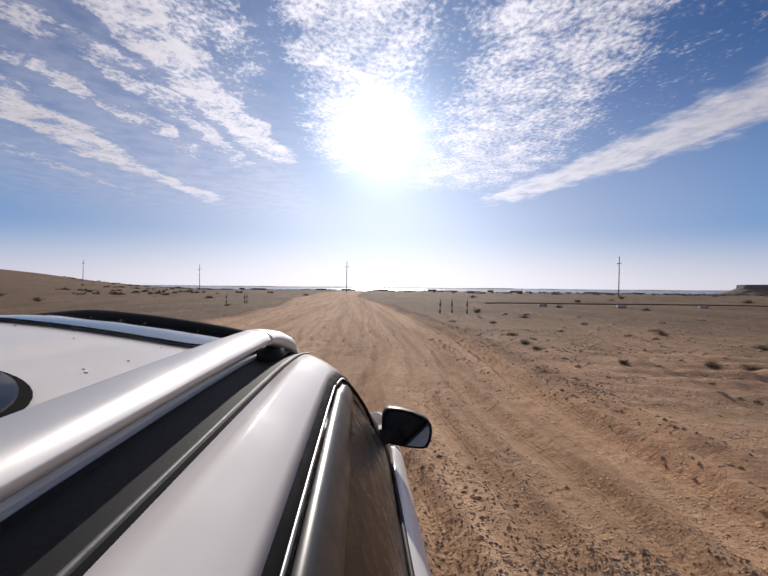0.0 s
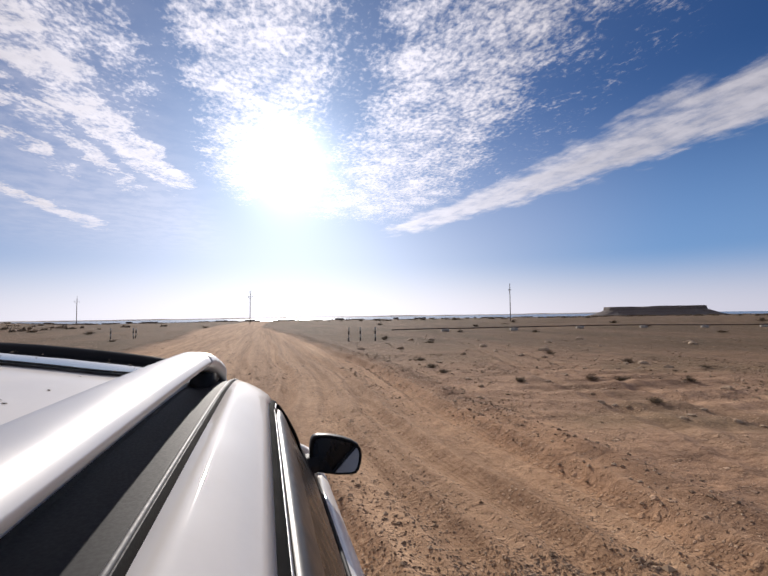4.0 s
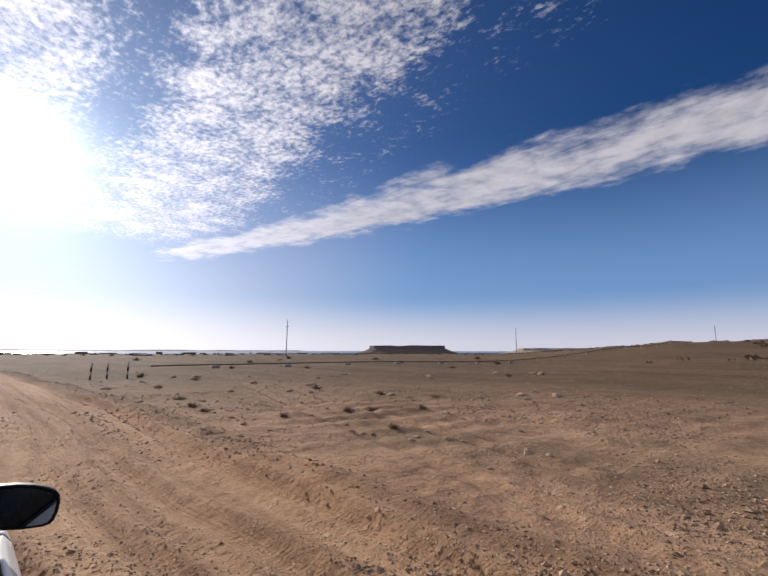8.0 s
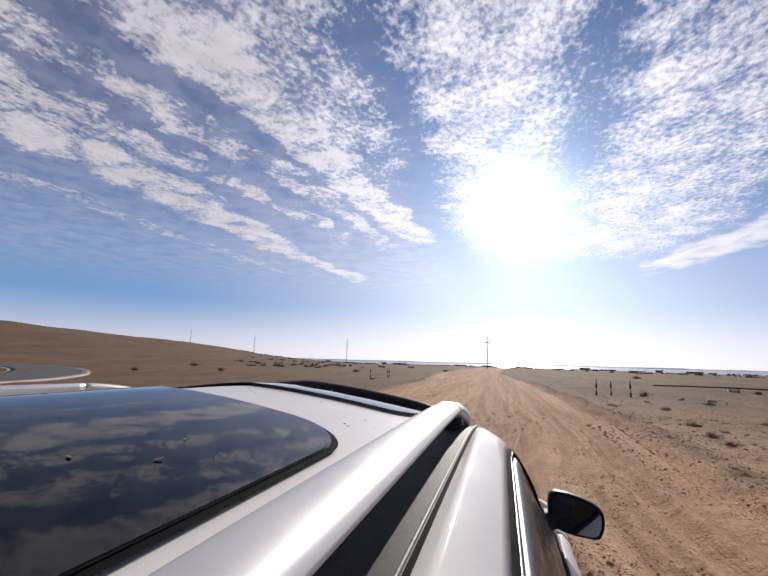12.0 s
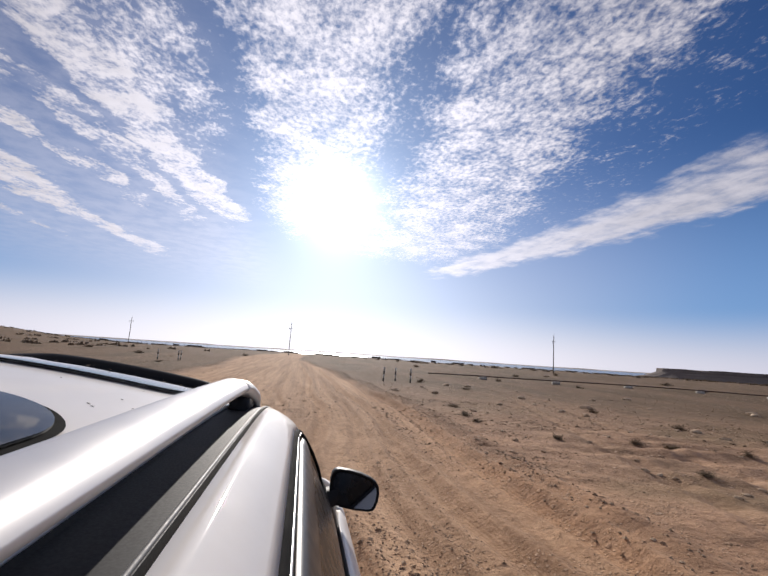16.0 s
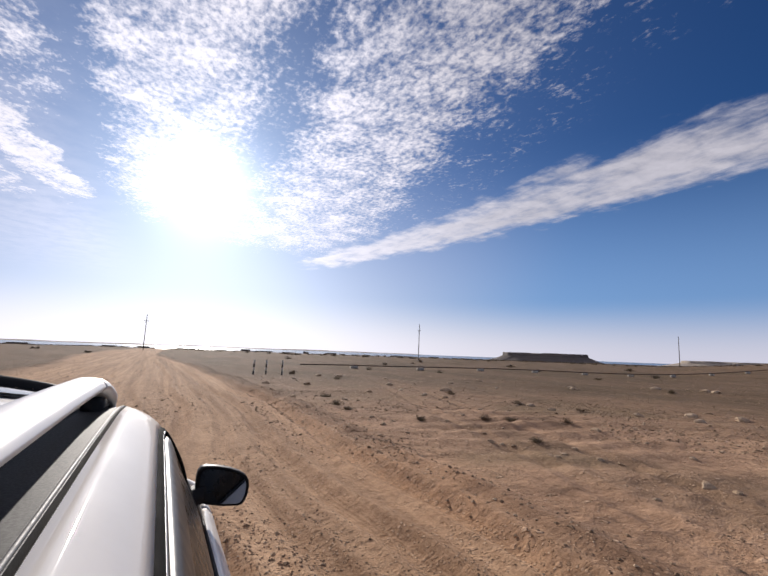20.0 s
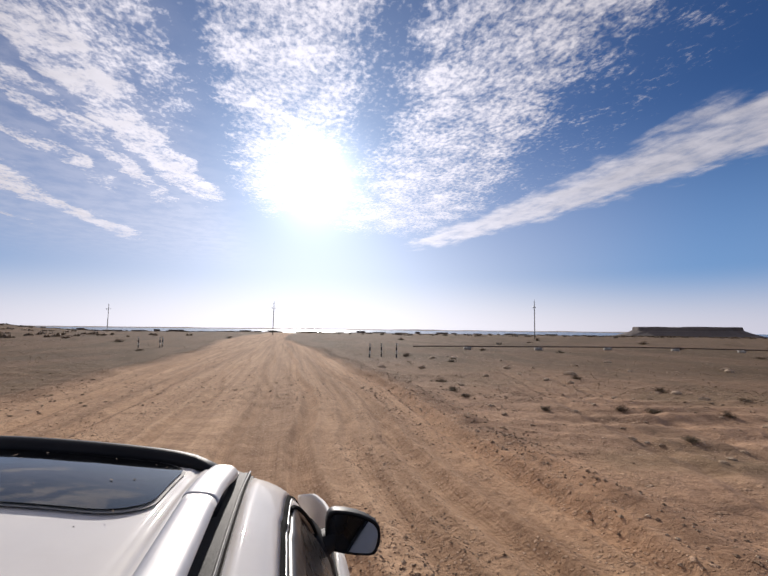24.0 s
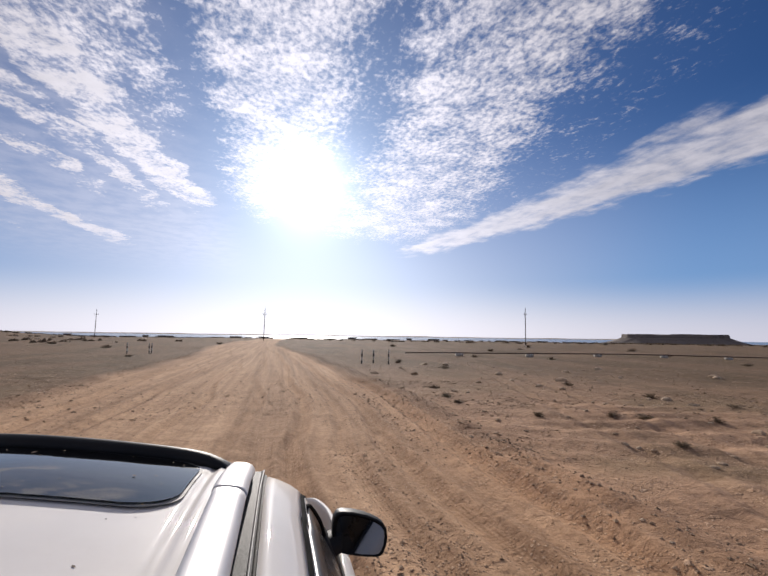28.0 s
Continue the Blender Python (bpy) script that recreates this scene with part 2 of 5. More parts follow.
def build_ground(n, s, co):
    road, rock, tread, tread_u, sand, berm = (n.add("ShaderNodeAttribute", attribute_name=k).outputs["Fac"] for k in ("road", "rock", "tread", "tread_u", "sand", "berm"))
    x, y, z = n.split(co)
    big = n.noise(co, 0.07, 5.0, 0.6)
    mid = n.noise(co, 0.55, 7.0, 0.65, 0.6)
    hand = n.noise(co, 3.2, 6.0, 0.68, 0.5)
    fine = n.noise(co, 13.0, 6.0, 0.72)
    grit = n.noise(co, 60.0, 3.0, 0.65)
    patch = n.noise(co, 0.9, 4.0, 0.6, 0.8)
    # clods and pebbles pressed into the sand, in patches
    bent = n.add("ShaderNodeVectorMath", {0: co, 1: n.vec(n.math("MULTIPLY", fine, 0.05), n.math("MULTIPLY", hand, 0.05), 0.0)}, operation="ADD").outputs[0]
    small = n.add("ShaderNodeTexVoronoi", {"Vector": bent, "Scale": 22.0, "Randomness": 1.0})
    large = n.add("ShaderNodeTexVoronoi", {"Vector": bent, "Scale": 7.5, "Randomness": 1.0})
    tone_s = n.split(small.outputs["Color"])[0]
    tone_l = n.split(large.outputs["Color"])[1]
    on_s = n.math("MULTIPLY", n.smooth(small.outputs["Distance"], 0.42, 0.25), n.math("MULTIPLY", n.smooth(tone_s, 0.35, 0.5), n.smooth(patch, 0.40, 0.56)))
    on_l = n.math("MULTIPLY", n.smooth(large.outputs["Distance"], 0.34, 0.20), n.math("MULTIPLY", n.smooth(tone_l, 0.62, 0.72), n.smooth(patch, 0.46, 0.58)))
    on_l = n.math("MULTIPLY", on_l, n.smooth(road, 1.0, 0.0, 0.25, 1.0))
    # wheel tracks drawn out along the way
    lanes = n.noise(n.vec(n.math("MULTIPLY", x, 3.2), n.math("MULTIPLY", y, 0.06)), 1.0, 6.0, 0.62, 0.5)
    cross = n.noise(n.vec(n.math("MULTIPLY", x, 0.5), n.math("MULTIPLY", y, 2.4)), 1.0, 5.0, 0.6, 0.7)
    field = n.ramp(n.math("ADD", n.math("MULTIPLY", mid, 0.55), n.math("MULTIPLY", hand, 0.45)), [(0.34, (0.15, 0.102, 0.066)), (0.45, (0.29, 0.20, 0.132)), (0.55, (0.41, 0.288, 0.19)), (0.68, (0.58, 0.425, 0.29))])
    field = n.mix(n.smooth(big, 0.42, 0.66, 0.0, 0.6), field, (0.23, 0.165, 0.105))
    field = n.mix(n.smooth(n.noise(co, 0.16, 4.0), 0.48, 0.66, 0.0, 0.6), field, (0.20, 0.163, 0.095))
    drawn = n.noise(n.vec(n.math("MULTIPLY", x, 0.22), n.math("MULTIPLY", y, 0.045)), 1.0, 6.0, 0.6, 0.6)
    field = n.mix(n.smooth(drawn, 0.50, 0.64, 0.0, 0.55), field, (0.17, 0.128, 0.085))
    field = n.mix(n.smooth(drawn, 0.44, 0.32, 0.0, 0.5), field, (0.50, 0.37, 0.255))
    broad = n.noise(n.vec(n.math("MULTIPLY", x, 0.95), n.math("MULTIPLY", y, 0.03)), 1.0, 4.0, 0.6, 0.4)
    packed = n.math("ADD", n.math("MULTIPLY", lanes, 0.36), n.math("ADD", n.math("MULTIPLY", broad, 0.36), n.math("ADD", n.math("MULTIPLY", hand, 0.14), n.math("MULTIPLY", cross, 0.14))))
    way = n.ramp(packed, [(0.38, (0.24, 0.158, 0.095)), (0.47, (0.36, 0.250, 0.155)), (0.55, (0.46, 0.328, 0.208)), (0.64, (0.57, 0.418, 0.272))])
    col = n.mix(road, field, way)
    col = n.mix(n.math("MULTIPLY", sand, n.smooth(hand, 0.35, 0.6, 0.2, 0.8)), col, (0.46, 0.30, 0.175))
    col = n.mix(n.math("MULTIPLY", berm, n.smooth(hand, 0.30, 0.62, 0.35, 0.9)), col, (0.185, 0.122, 0.078))
    col = n.mix(n.math("MULTIPLY", rock, n.smooth(mid, 0.16, 0.44)), col, n.mix(n.smooth(drawn, 0.40, 0.62), (0.138, 0.098, 0.062), (0.092, 0.071, 0.042)))
    col = n.mix(n.smooth(fine, 0.40, 0.66, 0.0, 0.6), col, n.mix(1.0, col, (0.62, 0.57, 0.52), "MULTIPLY"))
    col = n.mix(n.math("MULTIPLY", on_s, 0.75), col, n.ramp(tone_s, [(0.4, (0.15, 0.10, 0.065)), (0.7, (0.36, 0.26, 0.17)), (1.0, (0.55, 0.43, 0.31))]))
    col = n.mix(n.math("MULTIPLY", on_l, 0.8), col, n.ramp(tone_l, [(0.65, (0.19, 0.13, 0.085)), (0.85, (0.38, 0.285, 0.20)), (1.0, (0.56, 0.45, 0.34))]))
    col = n.mix(n.smooth(grit, 0.59, 0.70, 0.0, 0.5), col, (0.14, 0.095, 0.06))
    col = n.mix(n.smooth(grit, 0.42, 0.32, 0.0, 0.38), col, (0.55, 0.41, 0.28))
    # the print of tyre treads
    ribs = n.math("SINE", n.math("MULTIPLY", tread_u, 2 * math.pi / 0.045))
    lugs = n.math("SINE", n.math("ADD", n.math("MULTIPLY", y, 2 * math.pi / 0.06), n.math("MULTIPLY", n.math("ABSOLUTE", tread_u), 40.0)))
    print_h = n.math("MULTIPLY", n.math("ADD", ribs, n.math("MULTIPLY", lugs, 0.5)), n.math("MULTIPLY", tread, n.smooth(n.noise(co, 1.1, 3.0), 0.36, 0.52)))
    col = n.mix(n.smooth(print_h, 0.0, 1.2, 0.0, 0.16), col, (0.15, 0.10, 0.06))
    n.put(s.inputs["Base Color"], n.mix(1.0, col, (1.29, 1.14, 1.05), "MULTIPLY"))
    n.put(s.inputs["Roughness"], 0.95)
    n.put(s.inputs["Specular IOR Level"], 0.12)
    h = n.math("ADD", n.math("ADD", n.math("MULTIPLY", mid, 0.42), n.math("MULTIPLY", hand, 0.22)), n.math("ADD", n.math("MULTIPLY", fine, 0.07), n.math("MULTIPLY", grit, 0.016)))
    h = n.math("ADD", h, n.math("MULTIPLY", n.math("MULTIPLY", lanes, road), 0.22))
    h = n.math("ADD", h, n.math("ADD", n.math("MULTIPLY", on_s, 0.09), n.math("MULTIPLY", on_l, 0.2)))
    h = n.math("ADD", h, n.math("MULTIPLY", print_h, 0.010))
    bump(n, s, h, 0.9, 0.20)


def build_water(n, s, co):
    n.put(s.inputs["Base Color"], (0.09, 0.12, 0.15))
    n.put(s.inputs["Roughness"], 0.22)
    n.put(s.inputs["IOR"], 1.33)
    bump(n, s, n.noise(n.vec(*[n.math("MULTIPLY", c, k) for c, k in zip(n.split(co), (0.05, 0.15, 1.0))]), 1.0, 6.0, 0.7), 0.16, 1.2)


def build_rock(n, s, co):
    r = n.add("ShaderNodeObjectInfo").outputs["Random"]
    v = n.noise(co, 6.0, 8.0, 0.65)
    col = n.ramp(v, [(0.3, (0.30, 0.195, 0.11)), (0.55, (0.48, 0.33, 0.20)), (0.75, (0.62, 0.445, 0.275))])
    col = n.mix(n.math("MULTIPLY", r, 0.5), col, (0.50, 0.39, 0.28))
    n.put(s.inputs["Base Color"], col)
    n.put(s.inputs["Roughness"], 0.93)
    bump(n, s, v, 0.6, 0.03)


def build_gravel(n, s, co):
    r = n.add("ShaderNodeNewGeometry").outputs["Random Per Island"]
    n.put(s.inputs["Base Color"], n.ramp(r, [(0.0, (0.16, 0.100, 0.056)), (0.45, (0.30, 0.195, 0.115)), (0.8, (0.40, 0.27, 0.16)), (1.0, (0.58, 0.42, 0.27))]))
    n.put(s.inputs["Roughness"], 0.95)


def build_strata(light, dark, top):
    def build(n, s, co):
        x, y, z = n.split(co)
        layers = n.noise(n.vec(n.math("MULTIPLY", x, 0.01), n.math("MULTIPLY", y, 0.01), n.math("MULTIPLY", z, 0.35)), 1.0, 6.0, 0.7, 0.8)
        col = n.ramp(layers, [(0.35, dark), (0.65, light)])
        col = n.mix(n.smooth(n.noise(co, 0.05, 8.0, 0.7), 0.4, 0.7), col, top)
        n.put(s.inputs["Base Color"], col)
        n.put(s.inputs["Roughness"], 0.95)
        bump(n, s, n.noise(co, 0.2, 8.0, 0.7), 0.8, 3.0)
    return build


def build_leaf(c0, c1):
    def build(n, s, co):
        r = n.add("ShaderNodeNewGeometry").outputs["Random Per Island"]
        o = n.add("ShaderNodeObjectInfo").outputs["Random"]
        col = n.mix(r, c0, c1)
        col = n.mix(n.math("MULTIPLY", o, 0.4), col, (0.19, 0.125, 0.07))
        n.put(s.inputs["Base Color"], col)
        n.put(s.inputs["Roughness"], 0.9)
    return build


def build_glass(tint):
    def build(n, s, co):
        n.put(s.inputs["Base Color"], tint)
        n.put(s.inputs["Roughness"], n.smooth(n.noise(co, 5.0, 6.0), 0.4, 0.8, 0.015, 0.06))
        n.put(s.inputs["Transmission Weight"], 1.0)
        n.put(s.inputs["IOR"], 1.30)
    return build


M_GROUND = material("desert_sand", build_ground)
M_WATER = material("sea_water", build_water)
M_ROCK = material("limestone", build_rock)
M_GRAVEL = material("gravel", build_gravel)
M_MESA = material("mesa_rock", build_strata((0.22, 0.175, 0.145), (0.10, 0.082, 0.07), (0.15, 0.12, 0.10)))
M_CLIFF = material("pale_cliff_rock", build_strata((0.55, 0.47, 0.38), (0.30, 0.24, 0.19), (0.36, 0.29, 0.22)))
M_TWIG = material("dry_twig", plain((0.13, 0.09, 0.06), 0.9, vary=0.3))
M_LEAF = material("dry_shrub", build_leaf((0.12, 0.08, 0.045), (0.25, 0.175, 0.10)))
M_GREEN = material("green_shrub", build_leaf((0.115, 0.09, 0.05), (0.21, 0.16, 0.09)))
M_PAINT = material("pearl_white_paint", plain((0.80, 0.75, 0.69), 0.65, coat=0.45, vary=0.02, scale=2.0, dust=0.10, spec=0.10))
M_RAIL = material("satin_silver", plain((0.60, 0.58, 0.565), 0.46, metal=0.45, vary=0.03, scale=3.0, dust=0.10, spec=0.4))
M_CHROME = material("chrome", plain((0.34, 0.34, 0.34), 0.35, metal=0.9, vary=0.03, dust=0.15))
M_BLACK = material("black_plastic", plain((0.018, 0.018, 0.019), 0.62, vary=0.3, scale=150.0, dust=0.02, spec=0.16))
M_RUBBER = material("black_rubber", plain((0.012, 0.012, 0.012), 0.9, vary=0.2, dust=0.02, spec=0.03))
M_GLOSS = material("gloss_black", plain((0.010, 0.010, 0.011), 0.12, coat=0.6, vary=0.1, dust=0.03))
M_SIDE = material("dark_privacy_glass", plain((0.012, 0.011, 0.011), 0.28, vary=0.1, dust=0.04, spec=0.10))
M_RIM = material("grey_sunroof_seal", plain((0.30, 0.29, 0.28), 0.6, vary=0.15, spec=0.2))
M_ASPHALT = material("worn_asphalt", plain((0.055, 0.053, 0.052), 0.85, vary=0.3, scale=1.5, dust=0.2))
# black bead of the ditch: its soft highlight is put into the grey
M_BEAD = material("worn_highlit_plastic", plain((0.13, 0.125, 0.12), 0.6, vary=0.5, scale=90.0, dust=0.2))
M_HOUSING = material("satin_black_housing", plain((0.010, 0.010, 0.011), 0.5, vary=0.1, dust=0.02, spec=0.2))
M_VISOR = material("smoked_plastic", plain((0.040, 0.037, 0.036), 0.34, vary=0.1, dust=0.06, spec=0.22))
M_GLASS = material("tinted_glass", build_glass((0.035, 0.04, 0.045)))
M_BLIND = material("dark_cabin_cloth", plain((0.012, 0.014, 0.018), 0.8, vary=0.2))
M_MIRROR = material("mirror_silver", plain((0.34, 0.36, 0.38), 0.03, metal=1.0, vary=0.02))
M_LAMP = material("lamp_lens", build_glass((0.9, 0.9, 0.9)))
M_RED = material("red_lens", plain((0.35, 0.02, 0.02), 0.15, coat=0.5))
M_STEEL = material("galvanised_steel", plain((0.35, 0.35, 0.34), 0.55, metal=0.6, vary=0.2))
M_POLE = material("weathered_pole_wood", plain((0.10, 0.075, 0.055), 0.85, vary=0.3))
M_POST_W = material("post_white", plain((0.62, 0.58, 0.50), 0.7, vary=0.12, dust=0.2))
M_POST_B = material("post_black", plain((0.03, 0.026, 0.024), 0.6, vary=0.2, dust=0.1))
M_PIPE = material("rusty_pipe", plain((0.11, 0.07, 0.05), 0.75, vary=0.3))
M_BLOCK = material("concrete_block", plain((0.42, 0.37, 0.31), 0.9, vary=0.15))
# house walls: the shade of standing against the sun is in the colour
M_HOUSE = material("backlit_render", plain((0.16, 0.13, 0.11), 0.9, vary=0.25, scale=0.6))
M_HOUSE_ROOF = material("dark_roofing", plain((0.09, 0.08, 0.075), 0.85, vary=0.2, scale=0.6))
M_VOID = material("dark_window_glass", plain((0.03, 0.035, 0.04), 0.2))

# ---- mesh tools ----
def mesh_of(name, verts, faces, mat, smooth=True):
    me = bpy.data.meshes.new(name)
    me.from_pydata([tuple(map(float, v)) for v in verts], [], faces)
    me.materials.append(mat)
    if smooth:
        me.polygons.foreach_set("use_smooth", [True] * len(me.polygons))
    me.update()
    return me


def join(*pieces):
    """One list of corners and faces out of several."""
    verts, faces = [], []
    for v, f in pieces:
        k = len(verts)
        verts.extend(v)
        faces.extend([tuple(i + k for i in q) for q in f])
    return verts, faces


def part(name, shape, mat, parent, label="", smooth=True):
    me = shape if isinstance(shape, bpy.types.Mesh) else mesh_of(name, *shape, mat, smooth)
    ob = new(name, me)
    ob.parent = parent
    if label:
        tagged(ob, label)
    return ob


def sheet(fn, us, vs, thick=0.0, out=(0, 0, 1)):
    """A surface fn(u, v); with thick, closed into a slab along out."""
    nu, nv = len(us), len(vs)
    verts = [tuple(fn(u, v)) for u in us for v in vs]
    faces = [(i * nv + j, (i + 1) * nv + j, (i + 1) * nv + j + 1, i * nv + j + 1) for i in range(nu - 1) for j in range(nv - 1)]
    if thick:
        k = len(verts)
        verts += [tuple(Vector(p) - Vector(out) * thick) for p in verts]
        faces += [tuple(reversed([i + k for i in f])) for f in faces]
        rim = [i * nv for i in range(nu)] + [(nu - 1) * nv + j for j in range(1, nv)] + [i * nv + nv - 1 for i in range(nu - 2, -1, -1)] + [j for j in range(nv - 2, 0, -1)]
        for a, b in zip(rim, rim[1:] + rim[:1]):
            faces.append((a, b, b + k, a + k)[::-1])
    return verts, faces


def loft(rings, closed=True, caps=True):
    """Rings of equal count joined in order."""
    n = len(rings[0])
    verts = [tuple(p) for r in rings for p in r]
    faces = []
    for i in range(len(rings) - 1):
        for j in range(n if closed else n - 1):
            k = (j + 1) % n
            faces.append((i * n + j, i * n + k, (i + 1) * n + k, (i + 1) * n + j))
    if caps and closed:
        faces += [tuple(reversed(range(n))), tuple(range((len(rings) - 1) * n, len(rings) * n))]
    return verts, faces


def tube(points, radii, sides=8):
    """A round bar along points."""
    rings = []
    for i, p in enumerate(points):
        p = Vector(p)
        d = (Vector(points[min(i + 1, len(points) - 1)]) - Vector(points[max(i - 1, 0)])).normalized()
        side = d.cross(Vector((0, 0, 1)) if abs(d.z) < 0.9 else Vector((1, 0, 0))).normalized()
        top = side.cross(d)
        r = radii[i] if isinstance(radii, (list, tuple)) else radii
        rings.append([p + r * (math.cos(2 * math.pi * k / sides) * side + math.sin(2 * math.pi * k / sides) * top) for k in range(sides)])
    return loft(rings)


def box(x0, x1, y0, y1, z0, z1, bev=0.0):
    """A block with bevelled upright and lying edges."""
    bm = bmesh.new()
    bmesh.ops.create_cube(bm, size=1.0)
    for v in bm.verts:
        v.co = ((x0 + x1) / 2 + v.co.x * (x1 - x0), (y0 + y1) / 2 + v.co.y * (y1 - y0), (z0 + z1) / 2 + v.co.z * (z1 - z0))
    if bev:
        bmesh.ops.bevel(bm, geom=bm.edges[:], offset=bev, segments=2, affect="EDGES")
    bm.verts.index_update()
    out = [tuple(v.co) for v in bm.verts], [tuple(v.index for v in f.verts) for f in bm.faces]
    bm.free()
    return out


def mirrored(shape):
    v, f = shape
    return [(-x, y, z) for x, y, z in v], [tuple(reversed(q)) for q in f]


def line(x, pts, soft=0.0):
    """A broken line through pts, rounded at its corners."""
    px, py = [p[0] for p in pts], [p[1] for p in pts]
    if not soft:
        return float(np.interp(x, px, py))
    return float(np.mean(np.interp(x + np.linspace(-soft, soft, 9), px, py)))


def lattice(seed):
    return np.random.RandomState(seed).rand(256, 256)


def value_noise(x, y, scale, seed, octaves=3):
    """Smooth random heights, about -1 to 1, on arrays of places."""
    out, amp, tot = 0.0, 1.0, 0.0
    for o in range(octaves):
        g = lattice(seed + o)
        u, v = np.asarray(x) * scale * 2 ** o + 91.7 * o, np.asarray(y) * scale * 2 ** o + 37.3 * o
        i, j = np.floor(u).astype(int), np.floor(v).astype(int)
        fu, fv = u - i, v - j
        fu, fv = fu * fu * (3 - 2 * fu), fv * fv * (3 - 2 * fv)
        a, b = g[i % 256, j % 256], g[(i + 1) % 256, j % 256]
        c, d = g[i % 256, (j + 1) % 256], g[(i + 1) % 256, (j + 1) % 256]
        out = out + amp * ((a * (1 - fu) + b * fu) * (1 - fv) + (c * (1 - fu) + d * fu) * fv)
        tot += amp
        amp *= 0.5
    return (out / tot - 0.5) * 2


def step(x, lo, hi):
    t = np.clip((np.asarray(x, float) - lo) / (hi - lo), 0, 1)
    return t * t * (3 - 2 * t)


# ---- ground: one sheet from under the car to the horizon ----
SEA = -7.0


def way_middle(y):
    """The middle of the dirt road at y."""
    y = np.asarray(y, float)
    return -1.2 + 10.0 * step(y, 60, 420) - 4.0 * step(y, 25, 90)


def road_mask(x, y):
    off = np.abs(x - way_middle(y) + 0.5 * value_noise(x, y, 0.15, 5))
    return 1 - step(off, 4.7, 5.8)


RUTS = ((-3.4, 0.16, 0.035), (-1.95, 0.16, 0.03), (-0.25, 0.13, 0.03), (1.25, 0.13, 0.03), (2.55, 0.15, 0.05), (3.35, 0.13, 0.03), (4.05, 0.15, 0.045), (5.15, 0.16, 0.05))


def tread_place(x, y):
    """How far to the side of the nearest wheel track a place lies, and a mask of the tracks."""
    off = x - way_middle(y) + 0.5 * value_noise(x, y, 0.15, 5)
    wander = 0.28 * value_noise(x * 0 + 3.3, y, 0.05, 41)
    best = np.full(np.shape(x), 9.0)
    for k, (o, w, d) in enumerate(RUTS):
        u = off - o - wander - 0.12 * value_noise(x * 0 + k, y, 0.12, 50 + k)
        best = np.where(np.abs(u) < np.abs(best), u, best)
    for o in (-0.75, 0.75):
        u = x - (7.2 + 0.30 * (y - 4)) - o - wander
        best = np.where(np.abs(u) < np.abs(best), u, best)
    return best, 1 - step(np.abs(best), 0.11, 0.16)


